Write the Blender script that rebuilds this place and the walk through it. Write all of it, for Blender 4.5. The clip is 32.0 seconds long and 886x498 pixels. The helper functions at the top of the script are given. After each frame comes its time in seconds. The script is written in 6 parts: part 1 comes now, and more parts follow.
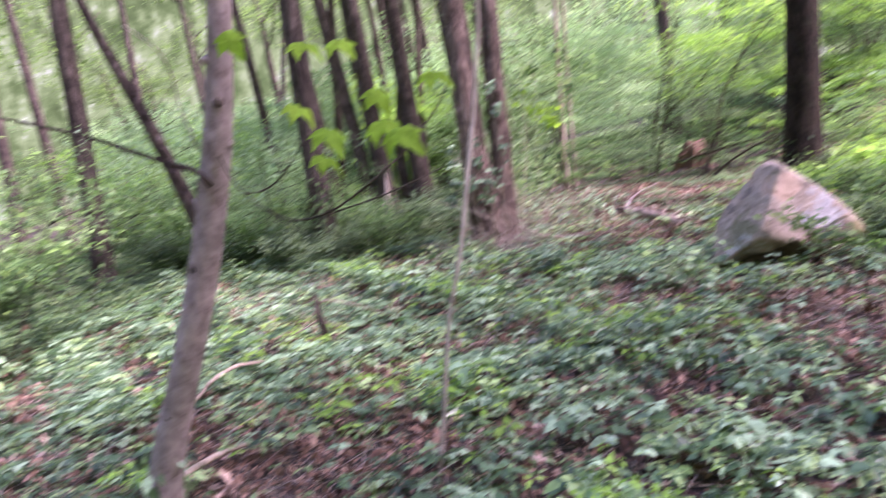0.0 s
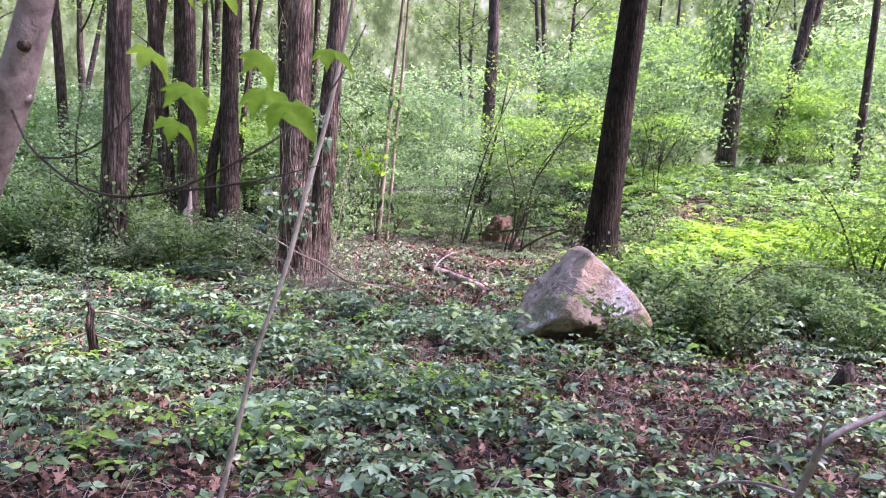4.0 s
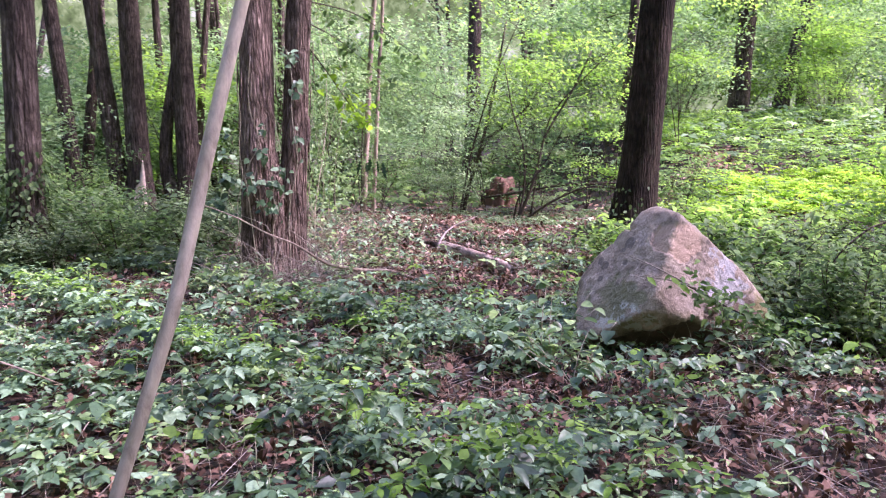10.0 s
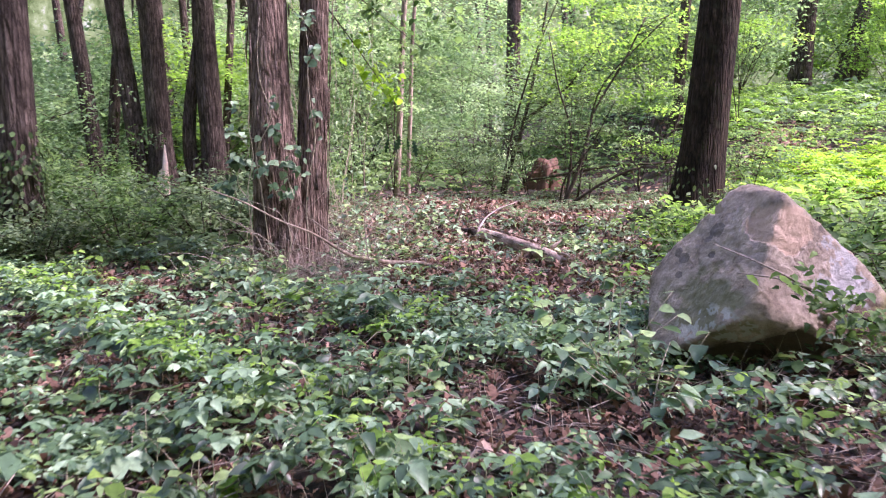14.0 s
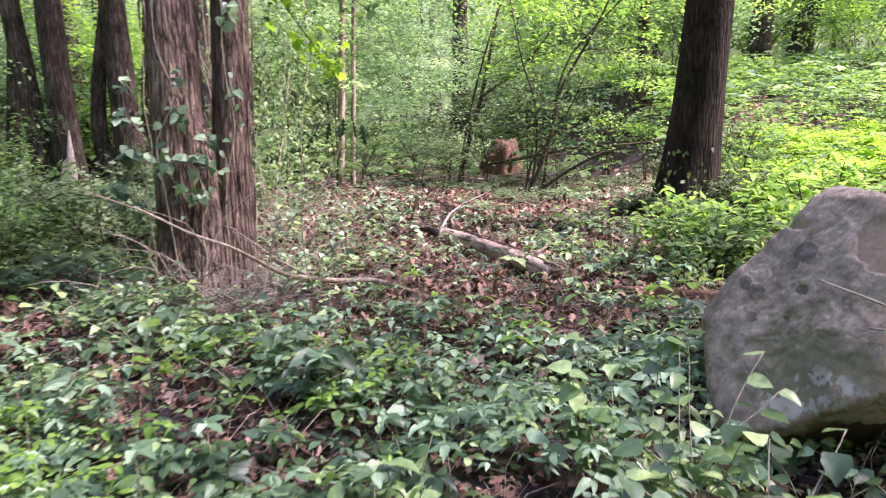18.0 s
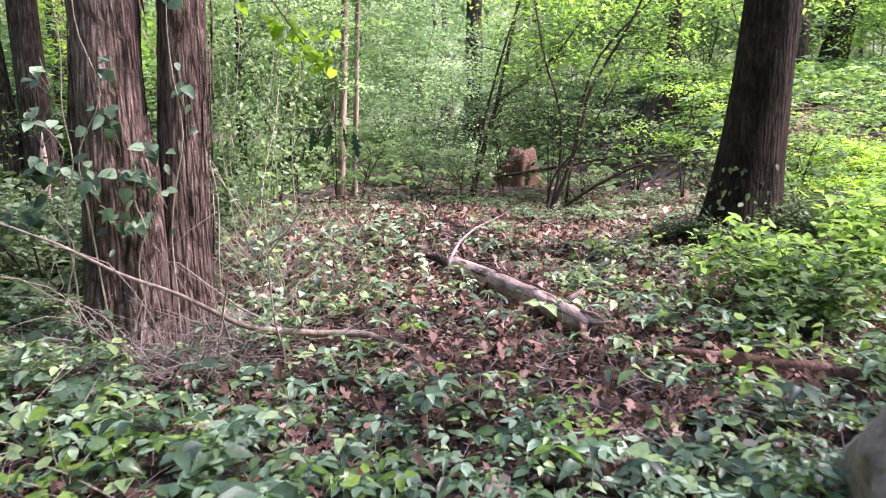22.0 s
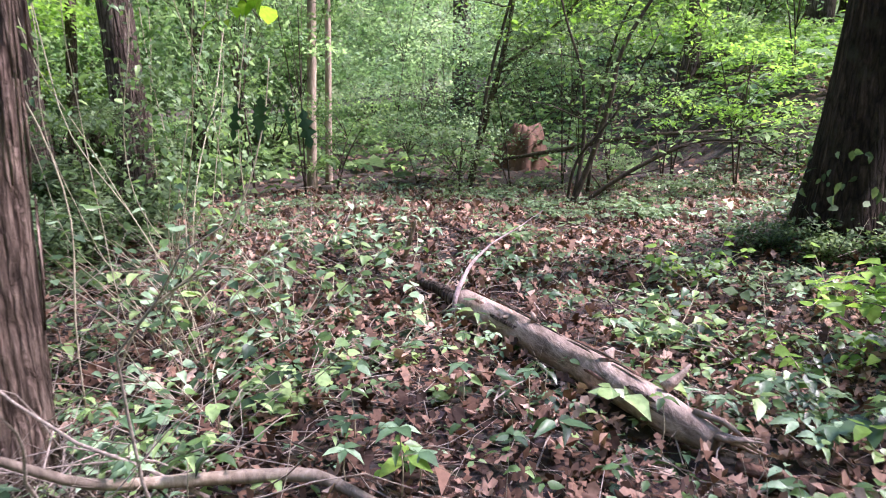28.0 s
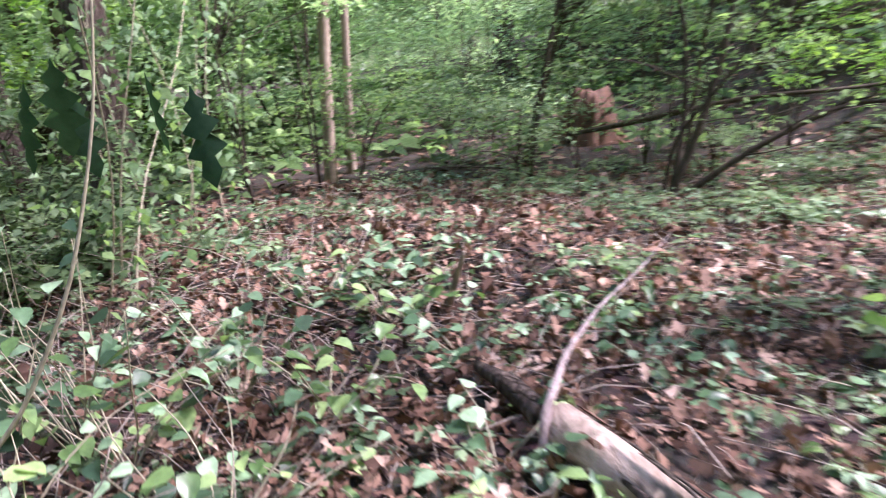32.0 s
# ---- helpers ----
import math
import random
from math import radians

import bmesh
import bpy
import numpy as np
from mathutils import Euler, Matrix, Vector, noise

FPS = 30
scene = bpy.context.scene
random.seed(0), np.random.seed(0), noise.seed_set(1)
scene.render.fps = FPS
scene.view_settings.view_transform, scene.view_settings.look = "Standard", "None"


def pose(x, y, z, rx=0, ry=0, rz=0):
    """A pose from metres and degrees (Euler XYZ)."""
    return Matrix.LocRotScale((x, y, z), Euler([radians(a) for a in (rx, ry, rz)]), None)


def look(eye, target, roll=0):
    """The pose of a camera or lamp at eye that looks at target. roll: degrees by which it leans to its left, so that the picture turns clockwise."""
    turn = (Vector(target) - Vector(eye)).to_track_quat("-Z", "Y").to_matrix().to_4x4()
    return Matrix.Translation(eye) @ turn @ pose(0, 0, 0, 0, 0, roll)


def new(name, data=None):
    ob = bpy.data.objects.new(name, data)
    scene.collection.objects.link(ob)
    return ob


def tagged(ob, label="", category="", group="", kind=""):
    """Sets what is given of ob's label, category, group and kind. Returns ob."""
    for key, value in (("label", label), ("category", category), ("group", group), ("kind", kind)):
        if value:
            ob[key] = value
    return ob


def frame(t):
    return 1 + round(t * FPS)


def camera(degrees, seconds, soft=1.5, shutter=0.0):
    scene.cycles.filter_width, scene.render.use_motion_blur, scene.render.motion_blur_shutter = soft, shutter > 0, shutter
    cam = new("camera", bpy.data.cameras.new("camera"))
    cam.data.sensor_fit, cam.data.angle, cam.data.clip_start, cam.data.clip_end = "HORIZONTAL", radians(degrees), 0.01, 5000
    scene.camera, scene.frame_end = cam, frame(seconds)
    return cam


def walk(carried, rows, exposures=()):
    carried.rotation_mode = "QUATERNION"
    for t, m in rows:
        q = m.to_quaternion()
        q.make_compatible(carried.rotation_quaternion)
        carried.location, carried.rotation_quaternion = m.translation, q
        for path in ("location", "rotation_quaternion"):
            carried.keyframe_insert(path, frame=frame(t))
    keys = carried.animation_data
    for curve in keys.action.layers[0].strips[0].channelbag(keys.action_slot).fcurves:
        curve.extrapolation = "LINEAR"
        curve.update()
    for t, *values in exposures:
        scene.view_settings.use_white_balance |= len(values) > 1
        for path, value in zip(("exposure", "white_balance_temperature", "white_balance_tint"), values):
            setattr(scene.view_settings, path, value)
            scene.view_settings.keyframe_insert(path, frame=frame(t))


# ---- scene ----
cam = camera(61.8, 32.0, soft=1.1, shutter=0.9)
PATH = [
    (0, (0.483, -1.722, 1.808), (-0.088, 0.17, 1.5), -9.2),
    (0.5, (0.498, -1.713, 1.805), (0.152, 0.245, 1.587), -6.5),
    (1, (0.499, -1.733, 1.775), (0.256, 0.242, 1.577), -1.7),
    (1.5, (0.506, -1.776, 1.75), (0.243, 0.195, 1.536), -1.6),
    (2, (0.494, -1.771, 1.715), (0.256, 0.204, 1.505), 0.2),
    (2.5, (0.45, -1.716, 1.663), (0.264, 0.261, 1.425), 1.2),
    (3, (0.375, -1.614, 1.719), (0.242, 0.367, 1.485), 1.4),
    (3.5, (0.256, -1.559, 1.733), (0.233, 0.431, 1.538), 3.1),
    (5.5, (0.32, -1.146, 1.686), (0.217, 0.829, 1.39), 0.7),
    (6, (0.274, -1.138, 1.656), (0.161, 0.837, 1.362), 0.3),
    (6.5, (0.242, -0.946, 1.609), (0.412, 1.038, 1.413), -2.2),
    (7, (0.035, -0.542, 1.637), (0.29, 1.439, 1.525), -2.0),
    (7.5, (-0.011, -0.389, 1.621), (0.211, 1.59, 1.433), 0.3),
    (8, (0.004, -0.152, 1.546), (0.122, 1.833, 1.336), 1.1),
    (8.5, (0.089, 0.222, 1.554), (0.103, 2.21, 1.335), 1.8),
    (9, (0.078, 0.373, 1.56), (0.038, 2.357, 1.314), 1.6),
    (9.5, (0.015, 0.574, 1.509), (-0.01, 2.554, 1.232), 0.8),
    (10, (-0.096, 0.775, 1.517), (-0.075, 2.753, 1.219), 0.2),
    (10.5, (-0.118, 0.854, 1.497), (-0.069, 2.829, 1.186), 0.2),
    (11, (-0.106, 0.981, 1.451), (-0.046, 2.955, 1.14), 0.4),
    (11.5, (-0.076, 1.15, 1.439), (-0.035, 3.126, 1.133), 0.7),
    (12, (-0.068, 1.269, 1.422), (-0.069, 3.246, 1.12), 0.9),
    (12.5, (-0.043, 1.38, 1.426), (-0.095, 3.356, 1.122), 0.8),
    (13, (-0.04, 1.477, 1.456), (-0.132, 3.45, 1.143), 0.4),
    (13.5, (-0.052, 1.593, 1.409), (-0.154, 3.564, 1.083), -0.1),
    (14, (-0.09, 1.788, 1.39), (-0.174, 3.758, 1.055), -0.6),
    (14.5, (-0.136, 1.981, 1.419), (-0.17, 3.951, 1.078), -1.0),
    (15, (-0.143, 2.101, 1.412), (-0.118, 4.069, 1.059), -0.9),
    (15.5, (-0.138, 2.257, 1.382), (-0.111, 4.227, 1.037), -0.7),
    (17.5, (-0.198, 2.975, 1.393), (-0.164, 4.935, 0.997), -1.0),
    (18, (-0.261, 3.224, 1.406), (-0.196, 5.184, 1.011), -1.2),
    (18.5, (-0.253, 3.386, 1.388), (-0.147, 5.343, 0.991), -0.9),
    (19, (-0.237, 3.56, 1.355), (-0.126, 5.517, 0.958), -0.9),
    (19.5, (-0.203, 3.772, 1.352), (-0.096, 5.729, 0.954), -0.9),
    (20, (-0.171, 3.89, 1.381), (-0.072, 5.847, 0.979), -0.9),
    (20.5, (-0.17, 3.986, 1.379), (-0.082, 5.944, 0.977), -0.8),
    (21, (-0.201, 4.193, 1.402), (-0.127, 6.152, 1.005), -0.8),
    (21.5, (-0.229, 4.339, 1.402), (-0.169, 6.301, 1.017), -0.7),
    (22, (-0.216, 4.477, 1.392), (-0.177, 6.44, 1.01), -0.5),
    (22.5, (-0.149, 4.73, 1.38), (-0.146, 6.693, 0.997), -0.7),
    (23, (-0.115, 4.873, 1.398), (-0.154, 6.83, 0.986), -0.7),
    (23.5, (-0.122, 4.927, 1.368), (-0.183, 6.882, 0.949), -0.6),
    (24, (-0.128, 5.019, 1.344), (-0.169, 6.978, 0.943), -1.0),
    (24.5, (-0.178, 5.258, 1.351), (-0.18, 7.217, 0.948), -1.3),
    (25, (-0.205, 5.367, 1.395), (-0.179, 7.326, 0.991), -1.6),
    (25.5, (-0.207, 5.441, 1.358), (-0.163, 7.399, 0.954), -1.8),
    (26, (-0.21, 5.567, 1.335), (-0.16, 7.526, 0.935), -2.1),
    (26.5, (-0.215, 5.841, 1.334), (-0.191, 7.804, 0.95), -3.1),
    (28.5, (-0.271, 6.609, 1.319), (-0.194, 8.55, 0.842), -0.7),
    (29, (-0.277, 6.785, 1.353), (-0.224, 8.721, 0.853), -0.7),
    (29.5, (-0.287, 6.889, 1.324), (-0.219, 8.821, 0.811), -1.0),
    (30, (-0.275, 7.107, 1.288), (-0.223, 9.049, 0.812), -1.9),
    (30.5, (-0.242, 7.545, 1.322), (-0.194, 9.498, 0.895), -2.5),
    (31, (-0.243, 7.707, 1.326), (-0.172, 9.651, 0.862), -2.4),
    (31.5, (-0.253, 7.997, 1.279), (-0.185, 9.931, 0.777), -3.0),
    (32, (-0.271, 8.34, 1.256), (-0.315, 10.268, 0.728), -4.0),
]
walk(cam, [(t, look(eye, target, roll)) for t, eye, target, roll in PATH], [(0.0, 2.96, 5950, 53), (1.5, 2.82, 5900, 52), (5.5, 2.89, 5880, 49), (7.0, 2.6, 6050, 45), (9.0, 2.8, 5900, 52), (14.0, 2.86, 6050, 49), (18.0, 2.94, 6300, 41), (21.0, 2.9, 6200, 41), (23.5, 2.86, 6050, 41), (26.5, 2.82, 5980, 39), (28.5, 2.74, 6000, 33), (32.0, 2.74, 5900, 33)])

# ---- daylight: high soft sun through a summer canopy ----
world = bpy.data.worlds.new("woodland_sky")
scene.world = world
world.use_nodes = True
sky = world.node_tree.nodes.new("ShaderNodeTexSky")
sky.sky_type = "NISHITA"
sky.sun_disc = False
sky.sun_elevation = radians(52)
sky.sun_rotation = radians(88)
background = world.node_tree.nodes["Background"]
background.inputs["Strength"].default_value = 0.11
world.node_tree.links.new(sky.outputs["Color"], background.inputs["Color"])
sun_data = bpy.data.lights.new("sun", "SUN")
sun_data.energy = 2.4
sun_data.angle = radians(15)
sun_data.color = (1.0, 0.95, 0.88)
sun = new("sun", sun_data)
SUN_DIR = Vector((math.sin(radians(88)) * math.cos(radians(52)), math.cos(radians(88)) * math.cos(radians(52)), math.sin(radians(52))))
sun.matrix_world = look(SUN_DIR * 40, (0, 0, 0))

# ---- materials ----
def shader(name):
    mat = bpy.data.materials.new(name)
    mat.use_nodes = True
    nodes = mat.node_tree.nodes
    return mat, nodes, mat.node_tree.links, nodes["Principled BSDF"], nodes["Material Output"]


def ramp(nodes, stops):
    node = nodes.new("ShaderNodeValToRGB")
    cr = node.color_ramp
    while len(cr.elements) < len(stops):
        cr.elements.new(0.5)
    for e, (p, c) in zip(cr.elements, stops):
        e.position, e.color = p, (*c, 1)
    return node


def noise_node(nodes, links, coords, scale, detail=6, rough=0.6, distort=0.0):
    n = nodes.new("ShaderNodeTexNoise")
    n.inputs["Scale"].default_value = scale
    n.inputs["Detail"].default_value = detail
    n.inputs["Roughness"].default_value = rough
    n.inputs["Distortion"].default_value = distort
    if coords is not None:
        links.new(coords, n.inputs["Vector"])
    return n


def mixed(nodes, links, fac, a, b, mode="MIX"):
    m = nodes.new("ShaderNodeMix")
    m.data_type, m.blend_type = "RGBA", mode
    for src, sock in ((fac, m.inputs[0]), (a, m.inputs[6]), (b, m.inputs[7])):
        if isinstance(src, (int, float)):
            sock.default_value = src
        elif isinstance(src, tuple):
            sock.default_value = (*src, 1)
        else:
            links.new(src, sock)
    return m.outputs[2]


def bump(nodes, links, height, strength, distance, into):
    b = nodes.new("ShaderNodeBump")
    b.inputs["Strength"].default_value, b.inputs["Distance"].default_value = strength, distance
    links.new(height, b.inputs["Height"])
    links.new(b.outputs["Normal"], into.inputs["Normal"])


def leaf_material(name, dark, mid, light, trans=0.4, rough=0.55, warm=None, gloss=0.2):
    """Leaf blade: colour varies leaf by leaf, veins and blotches by noise, light shines through."""
    mat, nodes, links, bsdf, out = shader(name)
    att = nodes.new("ShaderNodeAttribute")
    att.attribute_name = "tint"
    cr = ramp(nodes, [(0.0, dark), (0.5, mid), (0.95, light)] + ([(1.0, warm)] if warm else []))
    links.new(att.outputs["Fac"], cr.inputs["Fac"])
    geo = nodes.new("ShaderNodeNewGeometry")
    n = noise_node(nodes, links, geo.outputs["Position"], 38, 3)
    n2 = noise_node(nodes, links, geo.outputs["Position"], 1.1, 2)
    k = nodes.new("ShaderNodeMapRange")
    k.inputs["From Min"].default_value, k.inputs["From Max"].default_value = 0.3, 0.7
    k.inputs["To Min"].default_value, k.inputs["To Max"].default_value = 0.75, 1.2
    links.new(n.outputs["Fac"], k.inputs["Value"])
    k2 = nodes.new("ShaderNodeMapRange")
    k2.inputs["From Min"].default_value, k2.inputs["From Max"].default_value = 0.35, 0.65
    k2.inputs["To Min"].default_value, k2.inputs["To Max"].default_value = 0.8, 1.2
    links.new(n2.outputs["Fac"], k2.inputs["Value"])
    col = mixed(nodes, links, 1.0, cr.outputs["Color"], k.outputs["Result"], "MULTIPLY")
    col = mixed(nodes, links, 1.0, col, k2.outputs["Result"], "MULTIPLY")
    links.new(col, bsdf.inputs["Base Color"])
    bsdf.inputs["Roughness"].default_value = rough
    bsdf.inputs["Specular IOR Level"].default_value = gloss
    tr = nodes.new("ShaderNodeBsdfTranslucent")
    tcol = mixed(nodes, links, 1.0, col, (1.08, 1.16, 0.74), "MULTIPLY")
    links.new(tcol, tr.inputs["Color"])
    mx = nodes.new("ShaderNodeMixShader")
    mx.inputs[0].default_value = trans
    links.new(bsdf.outputs[0], mx.inputs[1])
    links.new(tr.outputs[0], mx.inputs[2])
    links.new(mx.outputs[0], out.inputs["Surface"])
    return mat


def bark_material(name, dark, mid, light, stretch=0.12, scale=26, moss=None, relief=0.02, lying=False, plates=0.0):
    """Bark or bare wood: grain along the stem, broad stains, and for plates > 0 long fissured plates of bark."""
    mat, nodes, links, bsdf, out = shader(name)
    tc = nodes.new("ShaderNodeTexCoord")
    mp = nodes.new("ShaderNodeMapping")
    mp.inputs["Scale"].default_value = (1, stretch, 1) if lying else (1, 1, stretch)
    mp.inputs["Rotation"].default_value = (0, 0, radians(-23)) if lying else (0, 0, 0)
    links.new(tc.outputs["Object"], mp.inputs["Vector"])
    n1 = noise_node(nodes, links, mp.outputs["Vector"], scale, 8, 0.7, 0.4)
    n2 = noise_node(nodes, links, tc.outputs["Object"], 2.2, 4)
    cr = ramp(nodes, [(0.3, dark), (0.5, mid), (0.72, light)])
    links.new(n1.outputs["Fac"], cr.inputs["Fac"])
    cr2 = ramp(nodes, [(0.35, (0.55, 0.53, 0.52)), (0.65, (1.35, 1.3, 1.27))])
    links.new(n2.outputs["Fac"], cr2.inputs["Fac"])
    col = mixed(nodes, links, 1.0, cr.outputs["Color"], cr2.outputs["Color"], "MULTIPLY")
    height = n1.outputs["Fac"]
    if plates:
        warp = noise_node(nodes, links, tc.outputs["Object"], 7.0, 4)
        shift = nodes.new("ShaderNodeVectorMath")
        shift.operation = "MULTIPLY_ADD"
        links.new(warp.outputs["Color"], shift.inputs[0])
        shift.inputs[1].default_value = (0.03, 0.03, 0.3)
        links.new(tc.outputs["Object"], shift.inputs[2])
        mp2 = nodes.new("ShaderNodeMapping")
        mp2.inputs["Scale"].default_value = (1, 1, 0.1)
        links.new(shift.outputs[0], mp2.inputs["Vector"])
        edge = nodes.new("ShaderNodeTexVoronoi")
        edge.feature = "DISTANCE_TO_EDGE"
        edge.inputs["Scale"].default_value = plates
        links.new(mp2.outputs["Vector"], edge.inputs["Vector"])
        cell = nodes.new("ShaderNodeTexVoronoi")
        cell.inputs["Scale"].default_value = plates
        links.new(mp2.outputs["Vector"], cell.inputs["Vector"])
        tone = ramp(nodes, [(0.0, (0.72, 0.7, 0.7)), (1.0, (1.3, 1.28, 1.26))])
        links.new(cell.outputs["Color"], tone.inputs["Fac"])
        col = mixed(nodes, links, 1.0, col, tone.outputs["Color"], "MULTIPLY")
        crack = ramp(nodes, [(0.0, (0.4, 0.38, 0.37)), (0.1, (0.82, 0.81, 0.8)), (0.3, (1.08, 1.08, 1.08))])
        links.new(edge.outputs["Distance"], crack.inputs["Fac"])
        col = mixed(nodes, links, 1.0, col, crack.outputs["Color"], "MULTIPLY")
        add = nodes.new("ShaderNodeMath")
        add.operation = "MULTIPLY_ADD"
        lim = nodes.new("ShaderNodeMath")
        lim.operation = "MINIMUM"
        links.new(edge.outputs["Distance"], lim.inputs[0])
        lim.inputs[1].default_value = 0.25
        links.new(lim.outputs[0], add.inputs[0])
        add.inputs[1].default_value = 2.4
        links.new(n1.outputs["Fac"], add.inputs[2])
        height = add.outputs[0]
    if moss:
        n3 = noise_node(nodes, links, tc.outputs["Object"], 5.0, 6, 0.7)
        c3 = ramp(nodes, [(0.54, (0, 0, 0)), (0.66, (1, 1, 1))])
        links.new(n3.outputs["Fac"], c3.inputs["Fac"])
        col = mixed(nodes, links, c3.outputs["Color"], col, moss)
    links.new(col, bsdf.inputs["Base Color"])
    bsdf.inputs["Roughness"].default_value = 0.92
    bsdf.inputs["Specular IOR Level"].default_value = 0.15
    bump(nodes, links, height, 0.9, relief, bsdf)
    return mat


def soil_material():
    mat, nodes, links, bsdf, out = shader("forest_soil")
    tc = nodes.new("ShaderNodeTexCoord")
    n1 = noise_node(nodes, links, tc.outputs["Object"], 14, 8, 0.7)
    n2 = noise_node(nodes, links, tc.outputs["Object"], 0.7, 5)
    vo = nodes.new("ShaderNodeTexVoronoi")
    vo.inputs["Scale"].default_value = 17
    links.new(tc.outputs["Object"], vo.inputs["Vector"])
    cr = ramp(nodes, [(0.3, (0.008, 0.0055, 0.0045)), (0.5, (0.026, 0.017, 0.013)), (0.72, (0.1, 0.063, 0.049))])
    links.new(n1.outputs["Fac"], cr.inputs["Fac"])
    cr2 = ramp(nodes, [(0.3, (0.6, 0.6, 0.6)), (0.7, (1.3, 1.2, 1.15))])
    links.new(n2.outputs["Fac"], cr2.inputs["Fac"])
    col = mixed(nodes, links, 1.0, cr.outputs["Color"], cr2.outputs["Color"], "MULTIPLY")
    col = mixed(nodes, links, 0.35, col, vo.outputs["Color"], "SOFT_LIGHT")
    links.new(col, bsdf.inputs["Base Color"])
    bsdf.inputs["Roughness"].default_value = 0.95
    bump(nodes, links, n1.outputs["Fac"], 0.8, 0.03, bsdf)
    return mat


def rock_material():
    """Pinkish-grey gneiss with lichen patches, mossy stain low down on the shaded side and dark pits."""
    mat, nodes, links, bsdf, out = shader("boulder_stone")
    tc = nodes.new("ShaderNodeTexCoord")
    v = tc.outputs["Object"]
    n1 = noise_node(nodes, links, v, 4.5, 9, 0.7, 0.3)
    n2 = noise_node(nodes, links, v, 45, 5, 0.7)
    cr = ramp(nodes, [(0.34, (0.2, 0.15, 0.118)), (0.48, (0.37, 0.29, 0.235)), (0.64, (0.52, 0.415, 0.345))])
    links.new(n1.outputs["Fac"], cr.inputs["Fac"])
    cg = ramp(nodes, [(0.3, (0.72, 0.71, 0.71)), (0.7, (1.22, 1.21, 1.19))])
    links.new(n2.outputs["Fac"], cg.inputs["Fac"])
    col = mixed(nodes, links, 1.0, cr.outputs["Color"], cg.outputs["Color"], "MULTIPLY")
    # pale bluish crust, green algae and the fresh pink scar, each in its own patch
    fine = noise_node(nodes, links, v, 9, 7, 0.7, 0.4)
    # the underside's brown is earth stain plus shade put into the colour
    for attr, lo, hi, top, tone in (("shaded_soil", 0.75, 1.15, 0.85, (0.1, 0.062, 0.042)), ("algae", 0.7, 1.2, 0.75, (0.175, 0.175, 0.09)), ("fleck", 0.9, 1.3, 0.75, (0.46, 0.46, 0.41)), ("spot", 0.75, 1.1, 0.75, (0.13, 0.105, 0.095)), ("crust", 0.8, 1.2, 0.75, (0.46, 0.45, 0.48)), ("yellow", 0.85, 1.3, 0.6, (0.3, 0.26, 0.09)), ("scar", 0.85, 1.15, 0.8, (0.58, 0.4, 0.3))):
        at_ = nodes.new("ShaderNodeAttribute")
        at_.attribute_name = attr
        add = nodes.new("ShaderNodeMath")
        links.new(at_.outputs["Fac"], add.inputs[0])
        links.new(fine.outputs["Fac"], add.inputs[1])
        mr2 = nodes.new("ShaderNodeMapRange")
        mr2.inputs["From Min"].default_value, mr2.inputs["From Max"].default_value = lo, hi
        mr2.inputs["To Max"].default_value = top
        links.new(add.outputs[0], mr2.inputs["Value"])
        col = mixed(nodes, links, mr2.outputs["Result"], col, tone)
    links.new(col, bsdf.inputs["Base Color"])
    bsdf.inputs["Roughness"].default_value = 0.88
    nm = noise_node(nodes, links, v, 16, 10, 0.8, 0.5)
    bump(nodes, links, nm.outputs["Fac"], 0.8, 0.035, bsdf)
    return mat


def plain_material(name, color, rough=0.85, var=0.35, scale=20):
    mat, nodes, links, bsdf, out = shader(name)
    tc = nodes.new("ShaderNodeTexCoord")
    n1 = noise_node(nodes, links, tc.outputs["Object"], scale, 6)
    lo = tuple(c * (1 - var) for c in color)
    hi = tuple(min(1, c * (1 + var)) for c in color)
    cr = ramp(nodes, [(0.3, lo), (0.7, hi)])
    links.new(n1.outputs["Fac"], cr.inputs["Fac"])
    links.new(cr.outputs["Color"], bsdf.inputs["Base Color"])
    bsdf.inputs["Roughness"].default_value = rough
    bump(nodes, links, n1.outputs["Fac"], 0.5, 0.006, bsdf)
    return mat


SOIL = soil_material()
STONE = rock_material()
BARK_TWIN = bark_material("shaggy_grey_brown_bark", (0.03, 0.022, 0.018), (0.23, 0.172, 0.148), (0.64, 0.51, 0.455), 0.12, 48, None, 0.045, False, 30)
BARK_DARK = bark_material("dark_brown_bark", (0.01, 0.0075, 0.006), (0.034, 0.025, 0.02), (0.095, 0.07, 0.055), 0.22, 30, (0.036, 0.034, 0.022), 0.02, False, 24)
BARK_GREY = bark_material("grey_brown_bark", (0.03, 0.023, 0.02), (0.11, 0.086, 0.076), (0.25, 0.205, 0.187), 0.2, 28, None, 0.03, False, 22)
BARK_SMOOTH = bark_material("smooth_grey_bark", (0.16, 0.12, 0.12), (0.41, 0.33, 0.335), (0.58, 0.49, 0.49), 0.8, 16, (0.27, 0.22, 0.21), 0.016)
BARK_PALE = bark_material("pale_tan_bark", (0.15, 0.118, 0.097), (0.32, 0.258, 0.21), (0.5, 0.42, 0.355), 0.2, 30, None, 0.006)
BARK_SAPLING = bark_material("pale_grey_sapling_bark", (0.24, 0.2, 0.18), (0.46, 0.4, 0.355), (0.64, 0.57, 0.51), 0.4, 30, None, 0.005)
BARK_STEM = bark_material("thin_dark_stem_bark", (0.03, 0.024, 0.02), (0.07, 0.056, 0.046), (0.13, 0.105, 0.09), 0.3, 40, None, 0.004)
